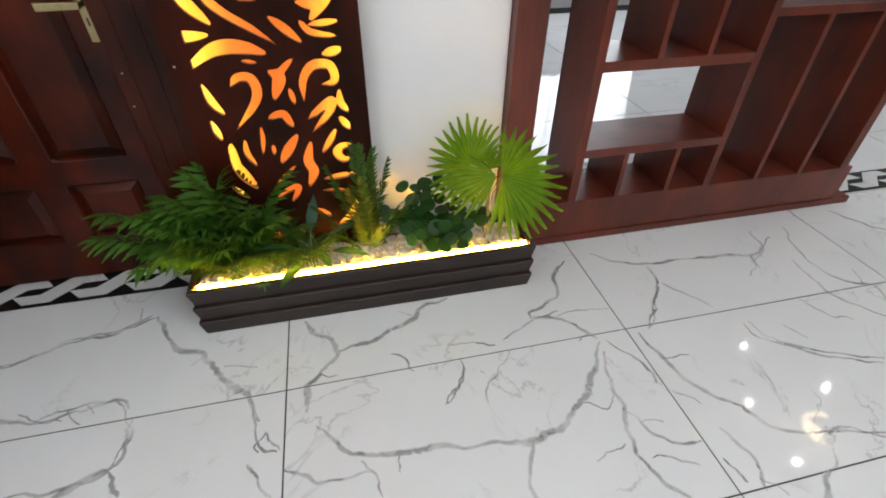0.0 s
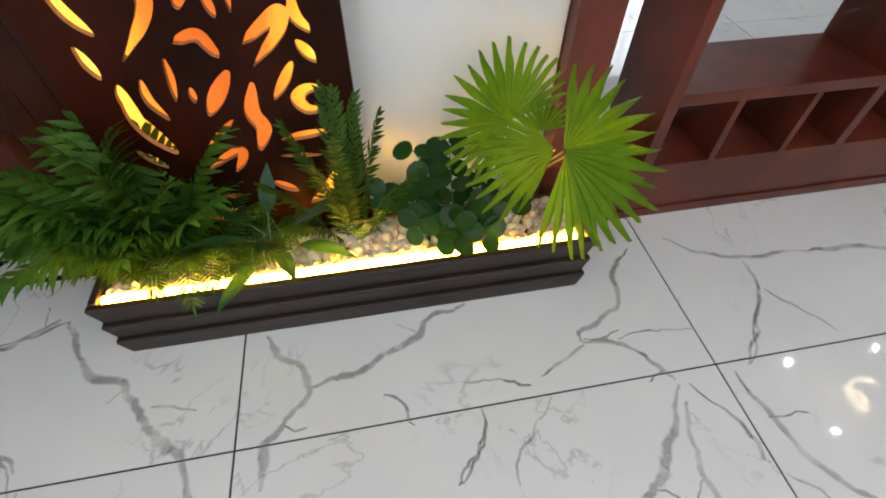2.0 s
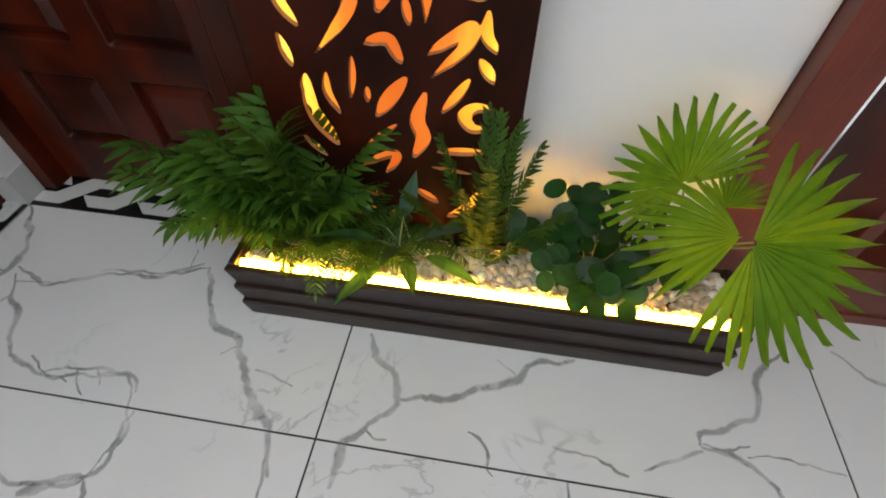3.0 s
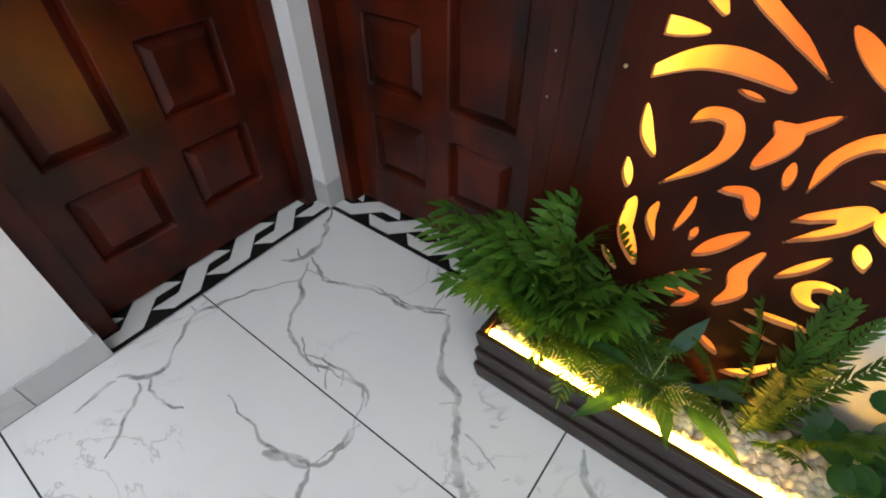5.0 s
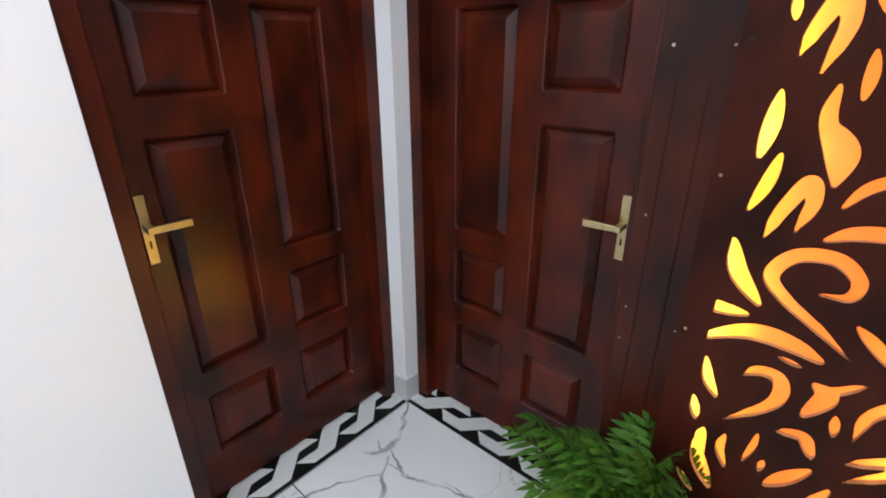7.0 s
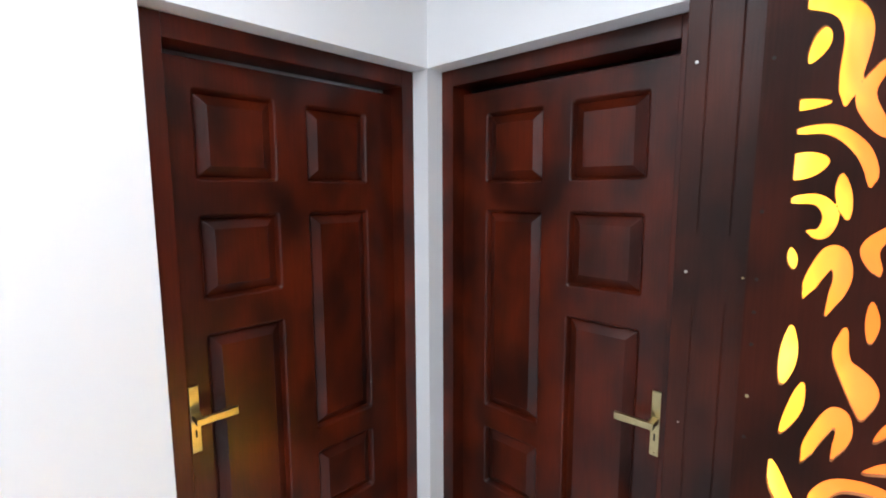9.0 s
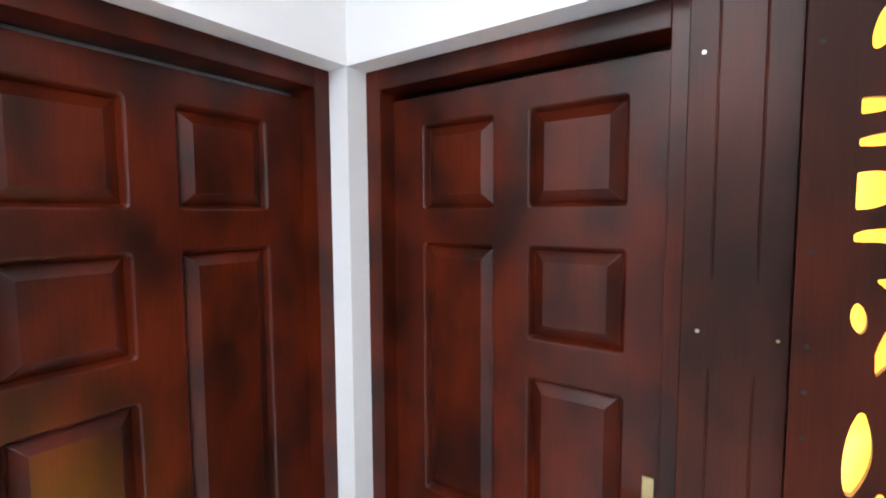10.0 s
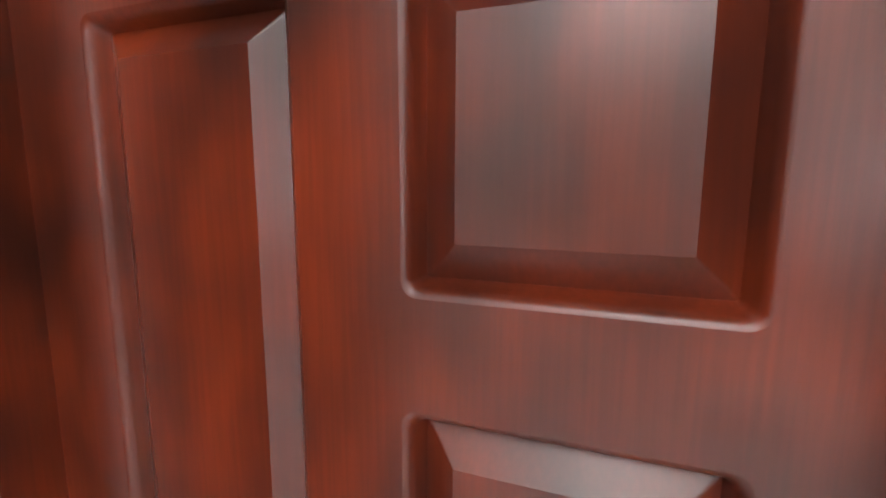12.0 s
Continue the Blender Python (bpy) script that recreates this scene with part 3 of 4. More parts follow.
def fret_screen():
    X, Z0, Z1 = 1.3125, 0.10, 2.56
    s = thing("fretwork_screen", (X, 0, Z0), "dark brown fretwork wall screen backlit with amber light", "wall panel")
    global FRET
    FRET = [(line - np.array([X, Z0]), r) for line, r in FRET]
    v, f, cut = fret_plate(1.040 - X, 1.585 - X, 0, Z1 - Z0, -0.093, -0.079, 0.0034)
    plate = new("fret_plate", strip_mesh("fret_plate", v, f, JALIWOOD))
    plate.parent = s
    plate.data.materials.append(CUTEDGE)
    plate.data.polygons.foreach_set("material_index", [int(i in cut) for i in range(len(f))])
    a, b = 1.040 - X, 1.585 - X
    part("side_board", box(bmesh.new(), a, a + 0.013, -0.079, 0, 0, Z1 - Z0), JALIWOOD, s)
    part("side_board", box(bmesh.new(), b - 0.013, b, -0.079, 0, 0, Z1 - Z0), JALIWOOD, s)
    part("top_board", box(bmesh.new(), a + 0.013, b - 0.013, -0.079, 0, Z1 - Z0 - 0.013, Z1 - Z0), JALIWOOD, s)
    part("bottom_board", box(bmesh.new(), a + 0.013, b - 0.013, -0.079, 0, 0, 0.013), JALIWOOD, s)
    part("backlight", box(bmesh.new(), a + 0.014, b - 0.014, -0.030, -0.022, 0.014, Z1 - Z0 - 0.014), AMBER, s, "amber acrylic backlight, glow of unbuilt side lamps graded into its emission")
    # black ones stand for dark holes, brass ones are screws
    for z in (1.917, 1.481, 1.412, 1.343, 1.23, 1.139, 0.87, 1.62, 2.10):
        part("screw", cyl(bmesh.new(), (1.058 - X, -0.0945, z - Z0), (1.058 - X, -0.090, z - Z0), 0.0038, n=10), BRASS if z in (1.23, 0.87) else BLACK, s)


fret_screen()


def side_panel():
    """The board between door and screen: two fine upright flutes that stop short of its middle."""
    b = thing("side_board_panel", (0.8815, 0, 0), "dark brown stained wooden boarding beside the door", "wall panel")
    xs = [0.0, 0.0018]
    for g in (0.0458, 0.1115):
        xs += [g - 0.0024, g - 0.0012, g, g + 0.0012, g + 0.0024]
    xs += [0.1562, 0.158]
    zs = (0.004, 0.60, 1.10, 1.392, 1.406, 1.412, 1.562, 1.568, 1.582, 2.10, 2.56)
    bm = bmesh.new()
    grid = []
    for z in zs:
        deep = 0.0 if 1.410 < z < 1.565 else 0.5 if 1.40 < z < 1.57 else 1.0
        row = []
        for i, x in enumerate(xs):
            cut = (0.0, 0.0, 0.0, 0.0009, 0.0014, 0.0009, 0.0)[(i - 1) % 5 + 1] if 2 <= i < 12 else 0.0015 if i in (0, 13) else 0.0
            row.append(bm.verts.new((x, -0.041 + cut * (deep if 2 <= i < 12 else 1.0), z)))
        back = [bm.verts.new((xs[-1], -0.001, z)), bm.verts.new((xs[0], -0.001, z))]
        grid.append(row + back)
    k = len(grid[0])
    for lo, hi in zip(grid, grid[1:]):
        for i in range(k):
            bm.faces.new((lo[i], lo[(i + 1) % k], hi[(i + 1) % k], hi[i]))
    bm.faces.new(grid[-1])
    bm.faces.new(grid[0][::-1])
    part("fluted_board", bm, BOARDWOOD, b)
    # white strip added where the board's own edge shows bright
    part("edge_strip", box(bmesh.new(), -0.0022, -0.0002, -0.022, -0.001, 0.004, 2.56), FRAMEPAINT, b, "added white strip for the board's bright edge")
    for x, z in ((0.905, 1.947), (0.909, 1.473), (1.027, 0.823), (0.901, 0.846), (0.897, 0.749), (0.912, 1.10)):
        part("screw", cyl(bmesh.new(), (x - 0.8815, -0.0425, z), (x - 0.8815, -0.039, z), 0.0036 if z > 1.4 else 0.0024, n=10), STEEL, b)
    part("screw", cyl(bmesh.new(), (0.1425, -0.0418, 1.472), (0.1425, -0.039, 1.472), 0.0028, n=10), BRASS, b)
    for x, z in ((0.919, 1.430), (1.024, 1.563), (0.993, 1.440)):
        part("screw_hole", cyl(bmesh.new(), (x - 0.8815, -0.0414, z), (x - 0.8815, -0.039, z), 0.0020, n=8), BLACK, b, "small screw hole, its dark inside set as a black disc")


side_panel()


# ---------------------------------------------------------------- planter
PX0, PX1, PY0, PY1, PTOP = 0.914, 2.152, -0.298, -0.096, 0.205


def planter():
    p = thing("planter_box", (PX0, PY1, 0), "long dark wooden planter box with moulded slats on the tiles", "planter")
    w, dep = PX1 - PX0, PY1 - PY0
    for z0, z1 in ((0.0, 0.066), (0.074, 0.134), (0.142, PTOP)):
        bm = bmesh.new()
        c = (z0 + z1) / 2
        box(bm, 0, w, -dep, -dep + 0.02, z0, z1, 0.006, 3)
        for v in bm.verts:              # the face leans inwards towards its foot
            k = min(1, max(0, (z1 - 0.006 - v.co.z) / (z1 - z0)))
            if v.co.y < -dep + 0.01:
                v.co.y += 0.010 * k
            v.co.x += 0.010 * k * (1 if v.co.x < 0.01 else -1 if v.co.x > w - 0.01 else 0)
        part("front_slat", bm, PLANTERWOOD, p)
        for x in (0.0, w - 0.02):
            bm = box(bmesh.new(), x, x + 0.02, -dep + 0.0205, 0, z0, z1, 0.006, 3)
            for v in bm.verts:
                k = min(1, max(0, (z1 - 0.006 - v.co.z) / (z1 - z0)))
                v.co.x += 0.010 * k * (1 if v.co.x < 0.01 else -1 if v.co.x > w - 0.01 else 0)
            part("end_slat", bm, PLANTERWOOD, p)
    bm = bmesh.new()
    box(bm, 0.012, w - 0.012, -dep + 0.013, -dep + 0.0215, 0.002, PTOP - 0.012)
    part("inner_board", bm, PLANTERWOOD, p)
    for x in (0.013, w - 0.025):
        part("inner_board", box(bmesh.new(), x, x + 0.012, -dep + 0.022, -0.001, 0.002, PTOP - 0.012), PLANTERWOOD, p)
    part("back_board", box(bmesh.new(), 0.0225, w - 0.0225, -0.012, -0.001, 0.0, PTOP - 0.004, 0.002), PLANTERWOOD, p)
    part("soil", box(bmesh.new(), 0.0225, w - 0.0225, -dep + 0.022, -0.0125, 0.05, 0.166), SOIL, p, "dark planting soil under the pebbles")
    bm = cyl(bmesh.new(), (0.03, -dep + 0.0340, 0.194), (w - 0.03, -dep + 0.0340, 0.194), 0.0125, n=10)
    part("led_strip", bm, LED, p, "glowing warm yellow LED strip")
    bm = cyl(bmesh.new(), (0.62, -0.0185, 0.184), (w - 0.03, -0.0185, 0.184), 0.0035, n=8)
    part("led_strip", bm, LEDBACK, p, "glowing warm yellow LED strip")
    return p


planter()


def pebbles():
    rng = random.Random(5)
    ico = bmesh.new()
    bmesh.ops.create_icosphere(ico, subdivisions=2, radius=1)
    base = [v.co.copy() for v in ico.verts]
    tris = [[v.index for v in f.verts] for f in ico.faces]
    ico.free()
    verts, faces = [], []
    x0, x1, y0, y1 = PX0 + 0.036, PX1 - 0.036, PY0 + 0.049, PY1 - 0.026
    for i in range(1300):
        r = rng.uniform(0.0095, 0.0170)
        x, y = rng.uniform(x0, x1), y0 + (y1 - y0) * rng.random() ** 0.9
        z = 0.170 + (rng.random() ** 0.6) * 0.022 + 0.012 * (y - y0) / (y1 - y0)
        if i >= 1150:           # small ones close behind the strip
            r = rng.uniform(0.0065, 0.0110)
            y, z = PY0 + rng.uniform(0.047, 0.062), rng.uniform(0.192, 0.200)
        m = Euler((rng.uniform(0, 6), rng.uniform(0, 6), rng.uniform(0, 6))).to_matrix()
        sc = Vector((r * rng.uniform(0.9, 1.3), r * rng.uniform(0.75, 1.05), r * rng.uniform(0.6, 0.9)))
        off, k = Vector((rng.uniform(0, 50), 0, 0)), len(verts)
        for c in base:
            q = c * (1 + 0.18 * noise.noise(c * 1.3 + off))
            verts.append(m @ Vector((q.x * sc.x, q.y * sc.y, q.z * sc.z)) + Vector((x, y, z)))
        faces += [[k + j for j in t] for t in tris]
    ob = new("pebbles", strip_mesh("pebbles", verts, faces, PEBBLE, True))
    tagged(ob, "cream and white rounded pebbles lit by the LED strip in the planter", "pebbles", kind="stuff")


pebbles()


# ---------------------------------------------------------------- plants
def blade(verts, faces, p, d, nrm, length, width, n=4, droop=0.25, fold=0.15, shape=0.75):
    """One pointed leaflet from p along d; nrm is its upper side."""
    d, nrm = d.normalized(), nrm.normalized()
    side = d.cross(nrm).normalized()
    k = len(verts)
    for i in range(n + 1):
        t = i / n
        w = width * 0.5 * (math.sin(math.pi * min(1, 0.06 + 0.94 * t ** shape)) if t < 1 else 0.02)
        c = p + d * length * t - nrm * length * droop * t * t
        verts.extend((c - side * w + nrm * fold * w, c, c + side * w + nrm * fold * w))
    for i in range(n):
        a = k + 3 * i
        faces.append((a, a + 1, a + 4, a + 3))
        faces.append((a + 1, a + 2, a + 5, a + 4))


def tube(verts, faces, pts, r0, r1, n=5):
    k = len(verts)
    for i, p in enumerate(pts):
        a, b = pts[max(0, i - 1)], pts[min(len(pts) - 1, i + 1)]
        q = (b - a).to_track_quat("Z", "Y")
        r = r0 + (r1 - r0) * i / (len(pts) - 1)
        for j in range(n):
            t = 2 * math.pi * j / n
            verts.append(p + q @ Vector((r * math.cos(t), r * math.sin(t), 0)))
    for i in range(len(pts) - 1):
        for j in range(n):
            a, b = k + i * n + j, k + i * n + (j + 1) % n
            faces.append((a, b, b + n, a + n))


def arc(base, azimuth, rise, length, droop, n=10):
    """A stalk that starts at the angle rise and bends over towards the ground."""
    pts, p, a = [Vector(base)], Vector(base), rise
    h = Vector((math.cos(azimuth), math.sin(azimuth), 0))
    for i in range(n):
        p = p + (h * math.cos(a) + Vector((0, 0, math.sin(a)))) * (length / n)
        a -= droop / n
        pts.append(p.copy())
    return pts


def frond(rng, base, azimuth, rise, length, droop, pairs, leaf, width, bare=0.3, forward=0.55, hang=0.25, stray=0.0):
    pts = arc(base, azimuth, rise, length, droop, 14)
    verts, faces = [], []
    tube(verts, faces, pts, 0.0022, 0.0008)
    for i in range(pairs):
        t = bare + (1 - bare) * (i + 0.5) / pairs
        f = t * (len(pts) - 1)
        j = min(int(f), len(pts) - 2)
        p, tan = pts[j].lerp(pts[j + 1], f - j), (pts[j + 1] - pts[j]).normalized()
        s = tan.cross(Vector((0, 0, 1)))
        s = s.normalized() if s.length > 0.05 else Vector((-math.sin(azimuth), math.cos(azimuth), 0))
        up = s.cross(tan).normalized()
        u = (t - bare) / (1 - bare)
        ln = leaf * (0.55 + 0.6 * math.sin(math.pi * (0.18 + 0.75 * u))) * rng.uniform(0.88, 1.1)
        for sg in (1, -1):
            d = s * sg + tan * (forward + 0.5 * u) + up * rng.uniform(-0.05, 0.25) + stray * Vector((rng.uniform(-1, 1), rng.uniform(-1, 1), rng.uniform(-1, .6)))
            blade(verts, faces, p, d, up + s * sg * 0.1, ln, width * rng.uniform(0.85, 1.1), 4, hang * rng.uniform(0.6, 1.4))
    tip = (pts[-1] - pts[-2]).normalized()
    blade(verts, faces, pts[-1], tip, Vector((0, 0, 1)), leaf * 0.7, width, 4, hang)
    return verts, faces


def sprout(parent, name, verts, faces, mat, label=""):
    ob = new(name, strip_mesh(name, verts, faces, mat))
    ob.parent = parent
    ob.location = -parent.location
    return tagged(ob, label)


def palm():
    rng = random.Random(11)
    b = Vector((1.055, -0.170, 0.180))
    t = thing("parlour_palm", b, "bushy dark green parlour palm with feathery fronds in the planter", "plant")
    D = math.radians
    for az, rise, ln, droop in ((200, 60, .36, 1.2), (188, 50, .37, 1.0), (212, 56, .34, 1.3), (228, 70, .33, 1.2), (172, 62, .38, 1.1), (246, 78, .34, 1.1), (160, 74, .36, .9),
                                (135, 80, .36, .7), (268, 84, .35, .9), (300, 80, .34, 1.0), (332, 72, .34, .9), (20, 74, .34, .8), (352, 66, .33, .9), (204, 72, .40, 1.0),
                                (236, 84, .35, .9), (285, 84, .33, .9), (110, 80, .33, .6), (180, 78, .37, .9), (216, 46, .30, .9), (194, 40, .32, .8), (250, 66, .26, 1.3), (318, 68, .28, 1.2),
                                (176, 48, .34, .9), (345, 84, .36, .6), (192, 68, .42, 1.1), (222, 62, .34, 1.1), (208, 84, .42, .7), (260, 72, .30, 1.1), (30, 58, .30, .8), (150, 66, .36, .9)):
        base = b + Vector((rng.uniform(-.07, .11), rng.uniform(-.01, .05), 0))
        if 196 < az < 340:              # towards the room they stand up more
            rise, ln, droop = max(rise, 76), ln * 0.86, droop * 0.7
        if rise > 73:
            ln *= 1.12
        v, f = frond(rng, base, D(az + rng.uniform(-9, 9)), D(min(88, rise + rng.uniform(0, 12))), ln * rng.uniform(.88, 1.08), droop * rng.uniform(.75, 1.1), rng.choice((10, 11, 12)), .082, .0185, bare=.36, hang=.42, stray=.16)
        sprout(t, "frond", v, f, FROND)
        for _ in range(rng.choice((1, 1, 2))):          # shorter shoots beside it
            v, f = frond(rng, base, D(az + rng.uniform(-60, 60)), D(min(86, rise + rng.uniform(-3, 16))), ln * rng.uniform(.62, .92), droop, rng.choice((8, 9)), .070, .0175, bare=.36, hang=.45, stray=.2)
            sprout(t, "frond", v, f, FROND)


palm()


def low_fern():
    rng = random.Random(21)
    for bx, by, count, ln in ((1.06, -0.195, 11, .15), (1.20, -0.18, 13, .22), (1.13, -0.15, 12, .27), (1.30, -0.20, 8, .15)):
        b = Vector((bx, by, 0.180))
        t = thing("low_fern", b, "low yellow-green fern with fine leaflets among the pebbles", "fern", "low ferns in the planter")
        for i in range(count):
            az = math.radians(360 * i / count + rng.uniform(-15, 15))
            v, f = frond(rng, b, az, math.radians(rng.uniform(58, 80) if math.sin(az) < -.3 else rng.uniform(38, 74)), ln * rng.uniform(.8, 1.15), rng.uniform(.8, 1.5), 15, .042, .0065, bare=.22, forward=.5)
            sprout(t, "frond", v, f, FERN)


low_fern()


def lance_plant():
    rng = random.Random(31)
    b = Vector((1.345, -0.165, 0.180))
    t = thing("lance_leaf_plant", b, "small plant with broad pointed leaves and pale stems in the planter", "plant")
    D = math.radians
    for az, rise, ln, blade_l, w, mat in ((80, 78, .12, .14, .040, BLUELEAF), (200, 58, .10, .14, .036, LANCE), (240, 40, .09, .14, .040, LANCE), (290, 52, .09, .13, .036, LANCE), (330, 44, .10, .15, .040, LANCE),
                                          (20, 60, .10, .13, .034, LANCE), (160, 66, .10, .13, .034, LANCE), (265, 66, .12, .11, .032, LANCE), (350, 70, .13, .12, .036, BLUELEAF), (120, 60, .1, .12, .03, LANCE)):
        pts = arc(b + Vector((rng.uniform(-.02, .02), rng.uniform(-.015, .015), 0)), D(az), D(rise), ln, .5, 6)
        v, f = [], []
        tube(v, f, pts, .0028, .0016)
        sprout(t, "stem", v, f, PALESTEM)
        v, f = [], []
        d = (pts[-1] - pts[-2]).normalized()
        up = Vector((0, 0, 1)) - d * d.z
        if az == 80:
            d, up = Vector((0.25, 0.1, 1)), Vector((0.1, -1, 0.2))
        blade(v, f, pts[-1], d, up, blade_l, w, 8, .28 if az != 80 else .05, .22, .85)
        sprout(t, "leaf", v, f, mat)


lance_plant()


def needle_fern():
    rng = random.Random(41)
    b = Vector((1.535, -0.150, 0.180))
    t = thing("upright_fern", b, "upright dark green fern with dense narrow leaflets in the planter", "fern")
    for dx, dy, az, rise, ln, droop in ((-.01, .01, 100, 88, .36, .15), (.015, 0, 60, 86, .34, .2), (-.03, .0, 160, 84, .31, .3), (.025, .01, 20, 84, .31, .25), (-.015, -.02, 250, 84, .30, .35),
                                        (.04, -.01, 310, 78, .25, .5), (-.05, -.005, 200, 76, .25, .5), (0, .02, 80, 88, .35, .1), (-.03, -.02, 225, 70, .21, .7), (.02, -.025, 280, 74, .22, .6), (.05, .0, 350, 74, .22, .5), (0, -.01, 270, 87, .33, .3)):
        v, f = frond(rng, b + Vector((dx, dy, 0)), math.radians(az), math.radians(rise), ln * 1.14, droop, 27, .036, .0095, bare=.10, forward=.75, hang=.3, stray=.28)
        sprout(t, "frond", v, f, FERN)


needle_fern()


def round_plant():
    rng = random.Random(51)
    b = Vector((1.795, -0.170, 0.185))
    t = thing("round_leaf_plant", b, "dark green bushy plant with round waxy leaves in the planter", "plant")
    verts, faces = [], []
    rings = ((0.0, 0.0), (0.45, 0.05), (0.8, 0.12), (1.0, 0.22))
    n = 12
    verts.append(Vector((0, 0, 0)))
    for rr, hgt in rings[1:]:
        for j in range(n):
            a = 2 * math.pi * j / n
            k = rr * (1 + 0.10 * math.cos(a))
            verts.append(Vector((k * math.cos(a), k * math.sin(a) * 0.9, hgt * 0.5 * rr - 0.10 * abs(math.sin(a)) * rr)))
    for j in range(n):
        faces.append((0, 1 + j, 1 + (j + 1) % n))
        for r in range(2):
            o = 1 + r * n
            faces.append((o + j, o + n + j, o + n + (j + 1) % n, o + (j + 1) % n))
    me = strip_mesh("leaf", verts, faces, ROUNDLEAF, True)
    for az, rise, ln, droop, count in ((95, 84, .25, .3, 9), (180, 62, .24, .9, 9), (215, 68, .20, 1.2, 8), (260, 66, .17, 1.4, 7), (300, 62, .17, 1.3, 7), (340, 62, .22, 1.0, 8), (20, 70, .22, .8, 8), (140, 74, .25, .5, 8), (275, 76, .23, .9, 7)):
        pts = arc(b, math.radians(az), math.radians(rise), ln, droop, 10)
        v, f = [], []
        tube(v, f, pts, .0026, .0012)
        sprout(t, "stem", v, f, STEM)
        for i in range(count):
            u = 0.32 + 0.68 * i / (count - 1)
            k = u * 10
            j = min(int(k), 9)
            p = pts[j].lerp(pts[j + 1], k - j)
            a = math.radians(az) + (1 if i % 2 else -1) * rng.uniform(.7, 1.7)
            out = Vector((math.cos(a), math.sin(a), rng.uniform(-.1, .5))).normalized()
            size = rng.uniform(.023, .033)
            up = (Vector((0, -.35, 1)) + Vector((rng.uniform(-.5, .5), rng.uniform(-.6, .3), 0))).normalized()
            x = (out - up * out.dot(up)).normalized()
            m = Matrix((x, up.cross(x), up)).transposed().to_4x4()
            ob = new("leaf", me)
            ob.parent = t
            ob.matrix_local = Matrix.Translation(p + out * (size * 0.9) - b) @ m @ Matrix.Scale(size, 4)


round_plant()


def fan(verts, faces, rng, hub, axis, nrm, radius, segs=25, spread=232, droop=0.12, cup=0.10, join=0.56):
    axis = axis.normalized()
    nrm = (nrm - axis * nrm.dot(axis)).normalized()
    side = nrm.cross(axis)
    step = math.radians(spread) / segs

    def at(a, r, lift):
        q = axis * math.cos(a) + side * math.sin(a)
        return hub + q * r + nrm * (lift + cup * r * abs(math.sin(a))) - Vector((0, 0, 1)) * droop * r * r / radius

    for i in range(segs):
        a = -math.radians(spread) / 2 + (i + 0.5) * step
        u = abs(2 * (i + 0.5) / segs - 1)
        R = radius * (1 - 0.22 * u ** 2) * rng.uniform(0.93, 1.05)
        k = len(verts)
        rows = ((0.03, 0.5), (0.3, 0.5), (join, 0.5), (join + 0.10, 0.40), (0.85, 0.20), (1.0, 0.02))
        bend = rng.uniform(-0.03, 0.03)
        for r, w in rows:
            rr = R * r
            lift = 0.10 * rr * step * 4
            extra = -0.10 * max(0, r - 0.6) * R * rng.uniform(0.5, 1.6)
            verts.append(at(a - w * step + bend * r * r, rr, extra))
            verts.append(at(a + bend * r * r, rr, lift + extra))
            verts.append(at(a + w * step + bend * r * r, rr, extra))
        for j in range(len(rows) - 1):
            o = k + 3 * j
            faces.append((o, o + 1, o + 4, o + 3))
            faces.append((o + 1, o + 2, o + 5, o + 4))


def fan_palm():
    rng = random.Random(61)
    b = Vector((1.985, -0.175, 0.180))
    t = thing("fan_palm", b, "bright green fan palm with several pleated fan leaves in the planter", "plant")
    V = Vector
    for hub, axis, nrm, radius, droop, spread in ((V((1.932, -.115, .470)), V((-.62, .0, .72)), V((-.20, -.78, .60)), .192, .03, 236),
                                                  (V((1.966, -.345, .552)), V((.95, .02, -.06)), V((-.30, -.62, .72)), .225, .10, 164),
                                                  (V((1.958, -.325, .542)), V((-1, .16, -.10)), V((.05, -.45, .88)), .178, .22, 120),
                                                  (V((1.972, -.345, .540)), V((.45, -.42, -.42)), V((-.1, -.55, .80)), .195, .22, 135),
                                                  (V((1.975, -.215, .505)), V((.10, .25, .70)), V((-.1, -.8, .6)), .085, .10, 140)):
        v, f = [], []
        fan(v, f, rng, hub, axis, nrm, radius, int(spread / 10.5), spread, droop, join=.60)
        sprout(t, "fan_leaf", v, f, FANLEAF)
        v, f = [], []
        mid = b.lerp(hub, .55) + V((rng.uniform(-.02, .02), .02, .05))
        tube(v, f, [b, b.lerp(mid, .5), mid, hub.lerp(mid, .4), hub], .0032, .0018)
        sprout(t, "leaf_stalk", v, f, PALESTEM)


fan_palm()


# ---------------------------------------------------------------- lamps
for x, y in DOWNLIGHTS:
    d = thing("downlight", (x, y, H), "small round white recessed ceiling downlight, switched on; near-room ones are added fill", "ceiling light", "ceiling downlights")
    bm = bmesh.new()
    n, rad = 24, 0.05
    bmesh.ops.create_circle(bm, cap_ends=False, segments=n, radius=rad + 0.035, matrix=pose(0, 0, -0.001))
    ring = bmesh.ops.extrude_edge_only(bm, edges=bm.edges[:])["geom"]
    for v in (k for k in ring if isinstance(k, bmesh.types.BMVert)):
        v.co.x *= (rad + 0.027) / (rad + 0.035)
        v.co.y *= (rad + 0.027) / (rad + 0.035)
        v.co.z = -0.009
    part("rim", bm, FRAMEPAINT, d)
